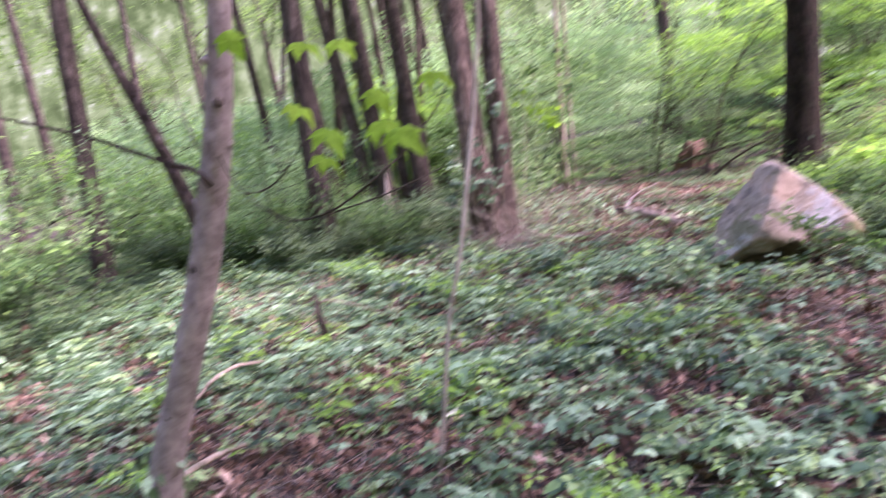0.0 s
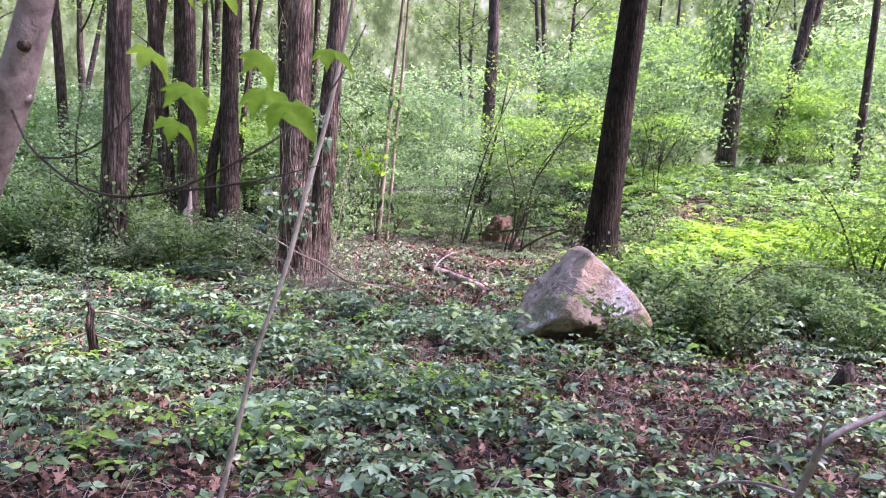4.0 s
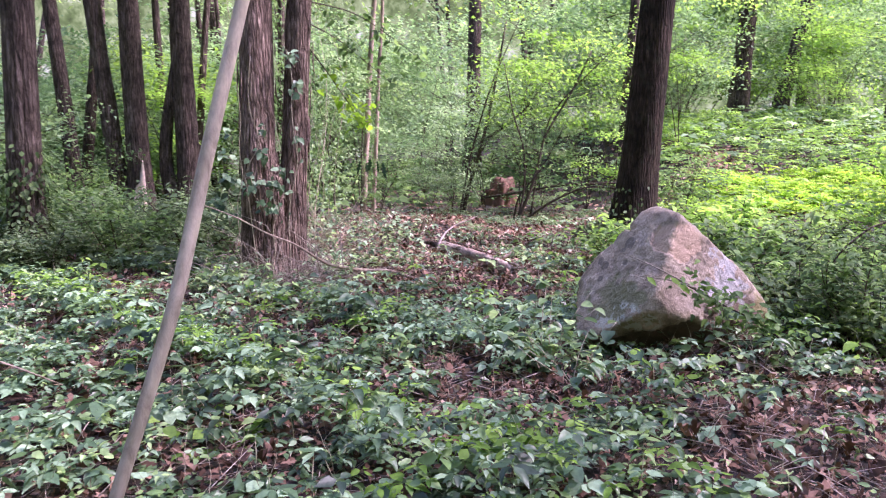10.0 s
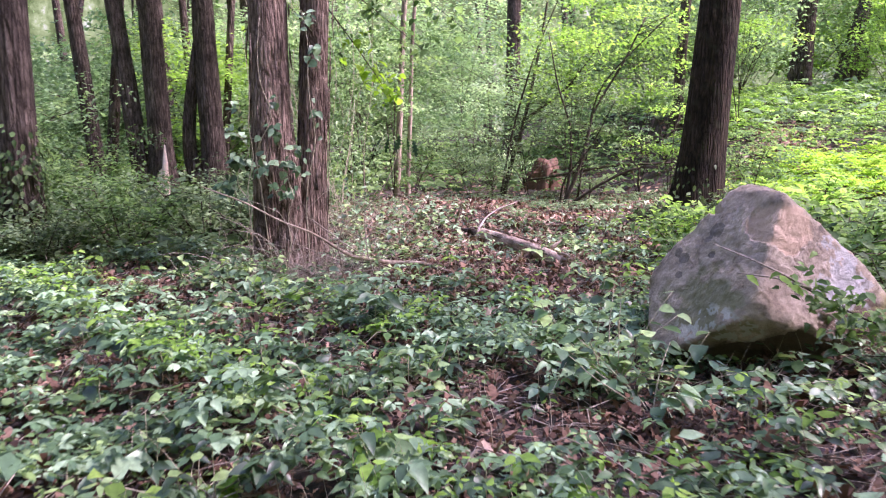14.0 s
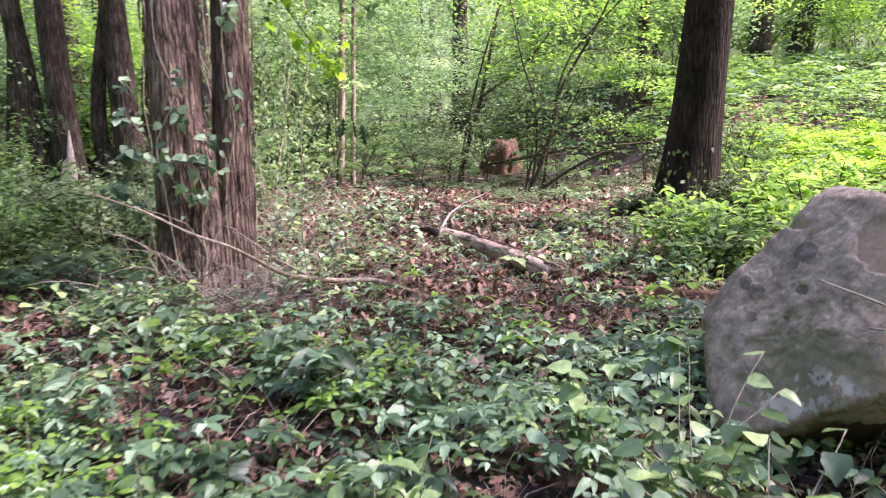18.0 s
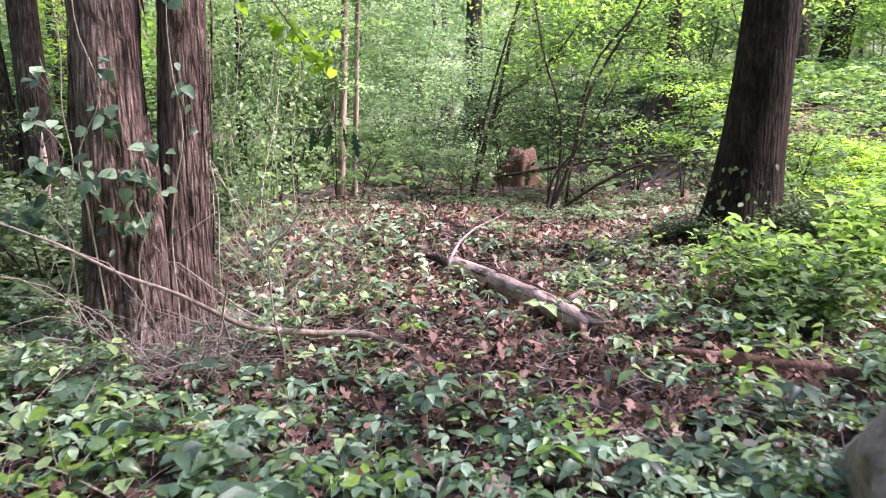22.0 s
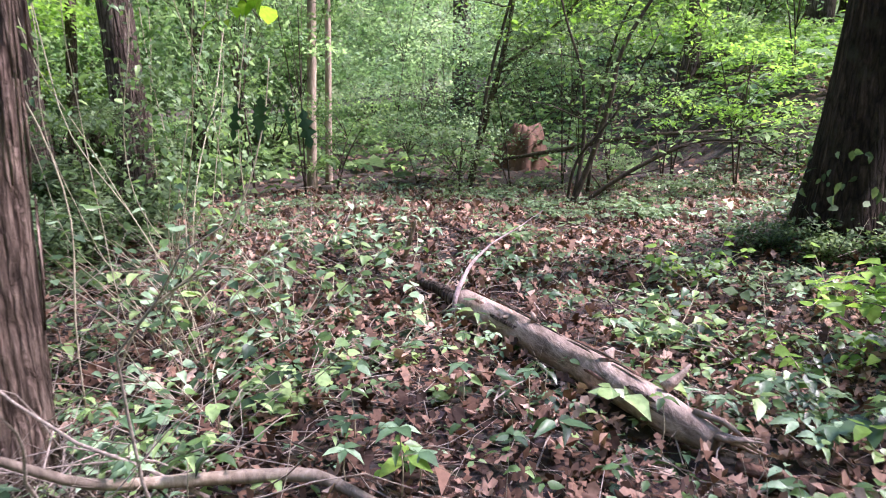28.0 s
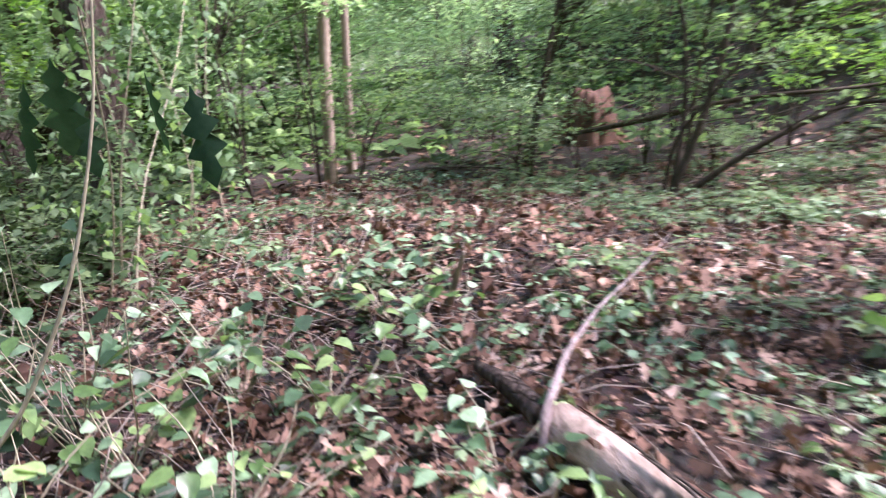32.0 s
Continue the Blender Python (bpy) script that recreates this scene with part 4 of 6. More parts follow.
sn, o = log("rotten_log", [(-2.6, 4.4, -0.02), (-2.63, 4.4, 0.16), (-2.67, 4.4, 0.34), (-2.66, 4.42, 0.46), (-2.7, 4.42, 0.54)], (0.05, 0.04, 0.034, 0.028, 0.01), BARK_GREY, "thin brown forked snag standing among creepers", 16, 12)
for pts, r in (([(-2.64, 4.41, 0.44), (-2.52, 4.4, 0.46), (-2.25, 4.4, 0.38), (-1.98, 4.4, 0.27)], 0.013), ([(-2.62, 4.4, 0.26), (-2.45, 4.36, 0.22), (-2.3, 4.34, 0.2)], 0.009), ([(-2.61, 4.4, 0.1), (-2.5, 4.32, 0.1), (-2.32, 4.28, 0.06)], 0.011), ([(-2.64, 4.4, 0.3), (-2.8, 4.3, 0.22), (-3.05, 4.2, 0.14), (-3.35, 4.1, 0.05)], 0.011), ([(-2.66, 4.4, 0.4), (-2.74, 4.34, 0.3)], 0.008)):
    part("side_branch", raw_mesh("side_branch", *tube(np.array(pts) - o, np.linspace(r, 0.003, len(pts)), 7, 0.04, 3, 4), BARK_PALE), sn, "pale bare side branch")
log("dead_branch", [(-2.12, 1.3, 0.2), (-2.09, 1.48, 0.24), (-2.05, 1.73, 0.22), (-2.0, 1.95, 0.18)], (0.016, 0.02, 0.018, 0.01), BARK_PALE, "short dead branch by the young tree", 13, 8)
log("dead_branch", [(-2.9, 2.7, 0.18), (-2.9, 2.95, 0.25), (-2.9, 3.3, 0.24), (-2.85, 3.6, 0.16)], (0.012, 0.018, 0.016, 0.008), BARK_PALE, "pale dead branch among creepers", 17, 8)
fb, o = log("dead_branch", [(1.68, 1.74, 0.04), (1.77, 1.66, 0.26), (1.81, 1.6, 0.5), (1.83, 1.55, 0.66), (1.9, 1.55, 0.73), (2.06, 1.57, 0.8), (2.4, 1.65, 0.9)], (0.019, 0.018, 0.016, 0.017, 0.014, 0.012, 0.006), BARK_SMOOTH, "crooked forked grey dead branch sticking up", 14, 9)
part("side_branch", raw_mesh("side_branch", *tube(np.array([(1.79, 1.62, 0.42), (1.71, 1.78, 0.4), (1.62, 1.95, 0.33), (1.54, 2.08, 0.22)]) - o, (0.009, 0.008, 0.007, 0.004), 7, 0.03, 2, 3), BARK_SMOOTH), fb)
part("twig", raw_mesh("twig", *tube(np.array([(1.83, 1.55, 0.66), (1.8, 1.5, 0.76), (1.83, 1.46, 0.86)]) - o, (0.008, 0.006, 0.003), 6, 0, 1, 3), BARK_SMOOTH), fb)
log("rotten_log", [(3.36, 4.42, 0.0), (3.42, 4.4, 0.18), (3.46, 4.4, 0.28), (3.5, 4.42, 0.36)], (0.1, 0.08, 0.06, 0.015), BARK_GREY, "short broken reddish-brown snag among ground plants", 21, 14)
fd, o = log("dead_branch", [(3.45, 7.5, 0.1), (3.66, 7.5, 0.5), (3.9, 7.48, 0.72), (4.2, 7.5, 0.8), (4.6, 7.5, 0.78)], (0.012, 0.011, 0.009, 0.007, 0.003), BARK_GREY, "thin arching dead branch among the bushes", 18, 7)
for k in range(5):
    part("twig", raw_mesh("twig", *tube(wander(np.random.default_rng(90 + k), np.array((3.7 + 0.15 * k, 7.49, 0.56 + 0.05 * k)) - o, (0.8, -0.1, 0.1 * (k - 2)), 0.55, 5, 0.14), np.linspace(0.005, 0.002, 6), 5), BARK_GREY), fd)
log("rotten_log", [(2.45, 9.15, 0.05), (2.6, 9.28, 0.16), (2.8, 9.4, 0.14)], (0.07, 0.085, 0.05), WOOD_RED, "broken reddish rotten log end among leaves", 19, 12)
log("dead_branch", [(0.9, 6.6, 0.03), (0.4, 6.9, 0.05), (-0.2, 7.1, 0.03)], (0.02, 0.026, 0.012), BARK_GREY, "dark rotting branch under ground plants", 15, 8)
st = thing("rotten_stump", 1.42, 17.4, float(ground_z(1.42, 17.4)) - 0.03, "broken rust-orange rotten stump in the shade", "stump")
sv, sf = tube([(0, 0, 0), (0, 0, 0.2), (0.02, 0, 0.4), (0.03, 0, 0.56)], (0.3, 0.25, 0.22, 0.15), 36, 0.28, 3, 5, 0.4)
sv[:, 2] += np.where(sv[:, 2] > 0.42, 0.1 * np.sin(np.arctan2(sv[:, 1], sv[:, 0]) * 3 + 1) + 0.06 * np.sin(np.arctan2(sv[:, 1], sv[:, 0]) * 8), 0)
part("stump_body", raw_mesh("stump_body", sv, sf, RUST), st)

# brush round the foot of the twin trunks
bp_ = thing("brush_pile", -1.75, 8.3, 0.0, "tangle of thin dry grey twigs heaped round the trunks", "brush")
rng = np.random.default_rng(31)
for i in range(120):
    a = rng.uniform(-3.3, 0.6)
    s = np.array([0.1 + 0.55 * math.cos(a) * rng.uniform(0.5, 1.4), 0.25 + 0.5 * math.sin(a) * rng.uniform(0.5, 1.2), rng.uniform(0.02, 0.1)])
    d = (rng.normal(0.1, 0.8), rng.normal(-0.25, 0.45), rng.uniform(0.05, 0.75))
    thick = i % 8 == 0
    p = wander(rng, s, d, rng.uniform(0.35, 1.1) * (1.2 if thick else 1), 6, 0.22, 0.15)
    p[:, 2] = np.maximum(p[:, 2], 0.02)
    part("twig", raw_mesh("twig", *tube(p, np.linspace(rng.uniform(0.0025, 0.005) * (1.6 if thick else 1), 0.0016, 7), 5, 0, 0, 1), TWIG if i % 9 else BARK_STEM), bp_)

# long thin leaning sapling that crosses the view early on
li = thing("leaning_sapling", -0.75, 1.66, float(ground_z(-0.75, 1.66)) - 0.02, "thin bare pale sapling stem leaning across the plants", "sapling")
lz = li.location.z
part("stem", raw_mesh("stem", *tube(np.array([(-0.75, 1.66, lz), (-0.68, 1.72, 0.45), (-0.62, 1.82, 0.85), (-0.5, 1.9, 1.25), (-0.46, 1.98, 1.5), (-0.38, 2.08, 1.9), (-0.33, 2.15, 2.2), (-0.22, 2.3, 3.0), (0.1, 2.6, 4.5)]) - np.array((-0.75, 1.66, lz)), (0.013, 0.012, 0.012, 0.0115, 0.012, 0.0105, 0.01, 0.008, 0.003), 8, 0.12, 1, 5), BARK_SAPLING), li)
cl = part("crown", CROWNS[2], li)
cl.matrix_basis = Matrix.LocRotScale((0.8, 0.9, 4.0), None, (0.22, 0.22, 0.2))

# ---- shrubs and saplings ----
def shrub_mesh_set(seed, stems, height, reach, leaves, size, mat, bark, low=0.25, form=SIMPLE, layered=False, girth=1.0, loose=1.0, twigs=7):
    """One shrub: a list of stem meshes and one foliage mesh."""
    rng = np.random.default_rng(seed)
    out, nodes_ = [], []
    for i in range(stems):
        a = i / stems * 6.283 + rng.random()
        d = (math.cos(a) * reach / height, math.sin(a) * reach / height, 1)
        p = wander(rng, (0.06 * math.cos(a), 0.06 * math.sin(a), -0.03), d, height * rng.uniform(0.7, 1.0), 7, 0.09)
        ts = [tube(p, np.linspace(girth * 0.012 * height ** 0.6, 0.003, 8), 6, 0, 0, 2)]
        for j in range(twigs):
            s = p[rng.integers(2, 7)]
            b = rng.random() * 6.283
            q = wander(rng, s, (math.cos(b), math.sin(b), 0.35), height * rng.uniform(0.2, 0.42), 5, 0.16, 0.03)
            ts.append(tube(q, np.linspace(0.005 * height ** 0.5, 0.0015, 6), 4))
            nodes_ += list(q[1:])
        nodes_ += list(p[3:])
        out.append(tubes_mesh("stem", ts, bark))
    nodes_ = np.array(nodes_)
    at = rng.integers(0, len(nodes_), leaves)
    w = nodes_[at]
    tint = np.clip(0.95 * rng.random(len(nodes_))[at // 6 * 6 % len(nodes_)] + 0.22 * rng.random(leaves) - 0.08, 0, 1)
    sp = 0.10 * height ** 0.7 * loose
    pos = w + rng.normal(0, 1, (leaves, 3)) * np.array([sp, sp, sp * (0.3 if layered else 0.7)])
    pos[:, 2] = np.maximum(pos[:, 2], low * height * rng.random(leaves))
    fwd, up = spread(rng, leaves, 0.35)
    return out, leaf_cloud("foliage", pos, fwd, up, rng.uniform(0.6, 1.25, leaves) * size, mat, form, rng, tint)


def shrub(name, proto, x, y, label, category, scale=1.0, rz=0.0, group="", z=None):
    stems, foliage = proto
    t = thing(name, x, y, float(ground_z(x, y)) if z is None else z, label, category, group, rz)
    t.scale = (scale, scale, scale)
    for s in stems:
        part("stem", s, t)
    part("foliage", foliage, t)
    return t


BRIGHT_BUSH = shrub_mesh_set(41, 8, 0.75, 0.55, 620, 0.115, GREEN_BRIGHT, BARK_STEM, 0.2, OVATE)
GREEN_BUSH = shrub_mesh_set(42, 6, 0.95, 0.6, 1400, 0.075, GREEN_DULL, BARK_STEM, 0.05, SPRIG, twigs=3)
GREEN_BUSH_B = shrub_mesh_set(43, 6, 1.1, 0.7, 1350, 0.085, GREEN_SHRUB, BARK_STEM, 0.05, SPRIG, twigs=3)
SPICE = [shrub_mesh_set(44 + i, 3, 3.2, 1.6, 1800, 0.106, (GREEN_SHRUB, GREEN_HAZED, GREEN_BRIGHT)[i], BARK_STEM, 0.1, SPRIG, True, 0.6, 1.5) for i in range(3)]
TALL = [shrub_mesh_set(48 + i, 2, 5.5, 2.0, 3900, 0.168, (GREEN_SHRUB, GREEN_HAZED, GREEN_HAZED)[i], BARK_STEM, 0.08, SPRIG, True, 0.5, 1.5) for i in range(3)]

MID_BUSH = shrub_mesh_set(40, 8, 0.75, 0.55, 900, 0.085, GREEN_SHRUB, BARK_STEM, 0.2, OVATE)
shrub("leafy_bush", MID_BUSH, 2.0, 8.85, "mid-green low leafy bush beside the log", "bush", 0.95)
shrub("leafy_bush", BRIGHT_BUSH, 2.25, 9.2, "bright green low leafy bush behind the log", "bush", 1.05, 70)
shrub("leafy_bush", BRIGHT_BUSH, 3.6, 10.2, "bright green bush at the dark tree", "bush", 1.1, 130)
DARK_BROAD = shrub_mesh_set(57, 7, 0.95, 0.6, 850, 0.105, GREEN_DARK, BARK_STEM, 0.05, OVATE, twigs=4)
shrub("leafy_bush", MID_BUSH, 2.55, 7.5, "fresh green broad-leaved bush behind the boulder", "bush", 1.2, 10)
shrub("leafy_bush", MID_BUSH, 3.1, 8.0, "fresh green broad-leaved bush behind the boulder", "bush", 1.3, 200)
rng = np.random.default_rng(45)
for i in range(13):
    y = rng.uniform(5.6, 9.4)
    x = rng.uniform(2.75, 3.2 + 0.42 * (y - 3))
    shrub("undergrowth_bush", (MID_BUSH, GREEN_BUSH_B, DARK_BROAD)[i % 3], x, y, "dense green leafy bush behind the boulder", "bush", rng.uniform(0.55, 0.85), rng.uniform(0, 360), "undergrowth bushes")
shrub("leafy_bush", DARK_BROAD, 3.0, 6.6, "dark green bush beside the boulder", "bush", 0.7, 40)
shrub("leafy_bush", DARK_BROAD, 3.4, 8.2, "dark green bush behind the boulder", "bush", 0.85, 120)
shrub("young_leafy_tree", shrub_mesh_set(61, 3, 2.6, 1.1, 2600, 0.1, GREEN_BRIGHT, BARK_STEM, 0.1, OVATE, True, 1.3, 1.5), 6.9, 10.4, "bright yellow-green young tree with a slender trunk on the bank", "sapling", 1.0, 40)
shrub("young_leafy_tree", shrub_mesh_set(62, 3, 3.0, 1.2, 2400, 0.11, GREEN_SHRUB, BARK_STEM, 0.3, OVATE, True, 1.2, 1.6), 7.6, 9.2, "mid-green young tree overhanging the bank", "sapling", 1.15, 80)
for x, y, sc, rz in ((5.4, 8.6, 0.8, 10), (6.3, 8.8, 0.9, 70), (7.3, 8.4, 1.0, 130), (4.6, 6.9, 0.7, 200), (5.6, 7.2, 0.8, 260), (6.6, 7.0, 0.9, 320), (5.0, 9.6, 0.7, 40), (8.4, 9.6, 1.0, 100)):
    shrub("undergrowth_bush", (GREEN_BUSH_B, DARK_BROAD)[rz % 3 == 1], x, y, "green bush on the foot of the bank", "bush", sc, rz, "undergrowth bushes")
shrub("leafy_bush", BRIGHT_BUSH, 5.2, 5.6, "sunlit yellow-green leafy bush on the slope", "bush", 1.5, 20)
def stem_shrub(name, base, stems, n, leaf, mat, label, seed, loose=0.3, low=0.6):
    """A shrub whose main stems are given; fine side twigs and leaves follow them."""
    rng = np.random.default_rng(seed)
    o = np.array((base[0], base[1], float(ground_z(base[0], base[1])) - 0.03))
    t = thing(name, *o, label, "shrub")
    nodes_ = []
    for pts, r in stems:
        p = np.array(pts, float) - o
        part("stem", raw_mesh("stem", *tube(p, np.linspace(r, r * 0.35, len(p)), 7, 0.03, 1, 4), BARK_STEM), t)
        for j in range(9):
            k = rng.uniform(0.8, len(p) - 1.01)
            i = int(k)
            q0 = p[i] + (p[i + 1] - p[i]) * (k - i)
            a = rng.random() * 6.283
            q = wander(rng, q0, (math.cos(a), math.sin(a), 0.3), rng.uniform(0.4, 1.1), 6, 0.16, 0.02)
            part("twig", raw_mesh("twig", *tube(q, np.linspace(r * 0.25, 0.002, 7), 4), BARK_STEM), t)
            nodes_ += list(q[2:])
        nodes_ += list(p[2:])
    nodes_ = np.array(nodes_)
    pos = nodes_[rng.integers(0, len(nodes_), n)] + rng.normal(0, 1, (n, 3)) * np.array([loose, loose, loose * 0.4])
    pos = pos[pos[:, 2] > low]
    fw, up = spread(rng, len(pos), 0.35)
    part("foliage", leaf_cloud("foliage", pos, fw, up, rng.uniform(0.6, 1.25, len(pos)) * leaf, mat, SPRIG, rng), t)


stem_shrub("thin_shrub", (1.32, 13.9), [([(1.32, 13.9, -0.05), (1.55, 13.9, 0.48), (1.74, 13.9, 1.1), (1.8, 13.9, 1.55), (2.28, 13.9, 2.3), (2.6, 13.9, 3.0)], 0.035), ([(1.36, 13.95, -0.05), (1.5, 14.0, 0.6), (1.48, 14.0, 1.36), (1.27, 14.0, 1.9), (1.1, 14.0, 2.8)], 0.024),
                                           ([(1.4, 13.9, 0.0), (1.9, 13.7, 0.4), (2.5, 13.6, 0.7), (3.1, 13.6, 0.66), (3.4, 13.6, 0.5)], 0.026), ([(1.3, 13.9, 0.0), (1.35, 13.8, 0.5), (1.75, 13.7, 0.95), (2.1, 13.6, 1.7)], 0.018)], 1200, 0.075, GREEN_SHRUB, "thin-stemmed airy shrub with several leaning stems and fine leaves", 701)
stem_shrub("thin_shrub", (0.47, 15.9), [([(0.47, 15.9, 0.0), (0.62, 15.9, 0.65), (0.88, 15.9, 1.5), (1.1, 15.9, 2.58), (1.3, 15.9, 3.8)], 0.05), ([(0.88, 15.9, 1.45), (1.27, 15.9, 1.72), (1.7, 15.9, 2.05), (2.3, 15.8, 2.9)], 0.03)], 1900, 0.075, GREEN_SHRUB, "dark leaning slender shrub with fine green leaves", 702, 0.36, 1.0)
stem_shrub("thin_shrub", (0.35, 14.6), [([(0.35, 14.6, 0.0), (0.55, 14.6, 1.2), (0.85, 14.5, 2.26), (1.03, 14.5, 2.75), (1.4, 14.4, 3.6)], 0.022), ([(1.7, 14.7, 0.0), (1.85, 14.7, 1.2), (2.0, 14.5, 2.0), (3.0, 14.4, 3.0), (3.4, 14.4, 3.4)], 0.022)], 1900, 0.09, GREEN_BRIGHT, "bright green leafy young shrub with arching stems", 703, 0.4, 1.7)
shrub("thin_shrub", SPICE[1], -4.2, 19.3, "pale green airy shrub behind the trunks", "shrub", 1.1, 15)
shrub("thin_shrub", SPICE[1], -3.2, 21.5, "pale green airy shrub behind the trunks", "shrub", 1.3, 115)
rng = np.random.default_rng(52)
for i in range(64):
    y = rng.uniform(9.3, 17)
    x = -2.55 - rng.random() ** 0.9 * 0.55 * (y + 1)
    if (x + 4.75) ** 2 + (y - 9.2) ** 2 < 0.4:
        continue
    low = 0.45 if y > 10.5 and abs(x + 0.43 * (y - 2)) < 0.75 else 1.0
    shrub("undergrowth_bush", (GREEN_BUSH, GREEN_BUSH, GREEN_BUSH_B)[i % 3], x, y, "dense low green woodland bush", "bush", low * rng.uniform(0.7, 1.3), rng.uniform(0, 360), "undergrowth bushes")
for i in range(12):
    y = rng.uniform(20, 30)
    x = -5 - rng.random() * 13
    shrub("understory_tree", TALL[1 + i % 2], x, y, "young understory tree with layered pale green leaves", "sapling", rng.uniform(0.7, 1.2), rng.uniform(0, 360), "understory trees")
for i in range(22):
    y = rng.uniform(4.5, 17)
    x = -6.5 - rng.random() * 12
    shrub("understory_shrub" if i % 2 else "undergrowth_bush", SPICE[i // 2 % 2] if i % 2 else GREEN_BUSH_B, x, y, "green shrub in the woods" if i % 2 else "low green woodland bush", "shrub" if i % 2 else "bush", rng.uniform(0.7, 1.2), rng.uniform(0, 360), "understory shrubs" if i % 2 else "undergrowth bushes")
for i in range(26):
    y = rng.uniform(18, 34)
    x = rng.uniform(-0.6, 0.3) * (y + 2)
    if x < -3 and i % 2:
        continue
    shrub("understory_shrub", SPICE[1 if y > 21 else i % 2], x, y, "airy green understory shrub", "shrub", rng.uniform(0.8, 1.4), rng.uniform(0, 360), "understory shrubs")
for i in range(9):
    y = rng.uniform(19, 32)
    x = 5.5 + rng.uniform(0, 0.55) * y
    shrub("understory_shrub", SPICE[2] if i % 3 else BRIGHT_BUSH, x, y, "sunlit yellow-green understory shrub", "shrub", rng.uniform(0.6, 1.1), rng.uniform(0, 360), "understory shrubs")
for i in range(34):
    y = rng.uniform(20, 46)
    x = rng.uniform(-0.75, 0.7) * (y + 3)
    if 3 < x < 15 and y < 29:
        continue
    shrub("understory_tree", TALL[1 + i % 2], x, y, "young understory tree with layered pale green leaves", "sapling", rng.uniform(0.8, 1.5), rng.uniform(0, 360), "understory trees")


TALL_BRIGHT = shrub_mesh_set(55, 2, 5.5, 2.0, 3600, 0.165, GREEN_BRIGHT, BARK_GREY, 0.08, SPRIG, True, 0.5, 1.5)
for x, y, sc, rz in ((-4.95, 8.85, 0.95, 0), (-4.4, 8.9, 0.8, 100), (-5.3, 9.0, 0.9, 200), (-4.7, 8.6, 0.7, 300)):
    shrub("leafy_bush", GREEN_BUSH, x, y, "dark green dense bush round the grey trunk", "bush", sc, rz)
for i, (x, y, sc) in enumerate([(10.9, 22.0, 0.7), (13.0, 25.0, 0.9), (7.2, 31.5, 1.4), (10.4, 33.0, 1.5), (14.5, 31.5, 1.4), (17.5, 34.0, 1.6), (12.5, 36.5, 1.7), (20.5, 30.5, 1.4), (4.2, 34.5, 1.5), (17.0, 28.5, 1.1), (22.5, 35.0, 1.6), (8.8, 27.5, 1.0), (11.8, 30.0, 1.2), (6.2, 29.0, 1.2), (15.5, 28.0, 1.1), (-6.5, 20.0, 0.9), (-9.5, 18.5, 0.8), (-4.8, 23.0, 1.1), (-11.5, 15.5, 0.8)]):
    shrub("understory_tree", TALL[1] if i % 3 else TALL_BRIGHT, x, y, "young understory tree with layered bright green leaves", "sapling", sc, 50 * i, "understory trees")


# masses of fine foliage round the clearing
def foliage_shrub(x, y, low, high, width, n, leaf, mat, label, seed, stems=2, name="leafy_shrub"):
    """Stems that end in flat layered sprays, so that light tops and dark gaps alternate."""
    rng = np.random.default_rng(seed)
    t = thing(name, x, y, float(ground_z(x, y)) - 0.03, label, "shrub", "leafy shrubs")
    m = 18
    c = np.stack([rng.normal(0, 0.42, m) * width, rng.normal(0, 0.42, m) * width, rng.uniform(low, high, m)], 1)
    for k in range(stems):
        e = c[k]
        p = np.array([(0, 0, 0), (e[0] * 0.25, e[1] * 0.25, e[2] * 0.45), (e[0] * 0.65, e[1] * 0.65, e[2] * 0.8), e])
        st_ = part("stem", raw_mesh("stem", *tube(p, (0.011, 0.009, 0.006, 0.002), 6, 0.03, k, 4), BARK_GREY), t)
        for j in range(k + stems, m, stems):
            part("twig", raw_mesh("twig", *tube([p[1 + j % 2], (p[1 + j % 2] + c[j]) / 2 + np.array((0, 0, 0.08)), c[j]], (0.005, 0.0035, 0.0015), 5, 0, 0, 3), BARK_GREY), st_)
    w = rng.integers(0, m, n)
    rad = rng.uniform(0.16, 0.34, m)[w] * width
    pos = c[w] + rng.normal(0, 1, (n, 3)) * rad[:, None] * np.array((0.75, 0.75, 0.22))
    pos[:, 2] = np.maximum(pos[:, 2], 0.05)
    fw, up = spread(rng, n, 0.3)
    tint = np.clip(0.85 * rng.random(m)[w] + 0.25 * rng.random(n) - 0.05, 0, 1)
    part("foliage", leaf_cloud("foliage", pos, fw, up, rng.uniform(0.6, 1.25, n) * leaf, mat, SPRIG, rng, tint), t)


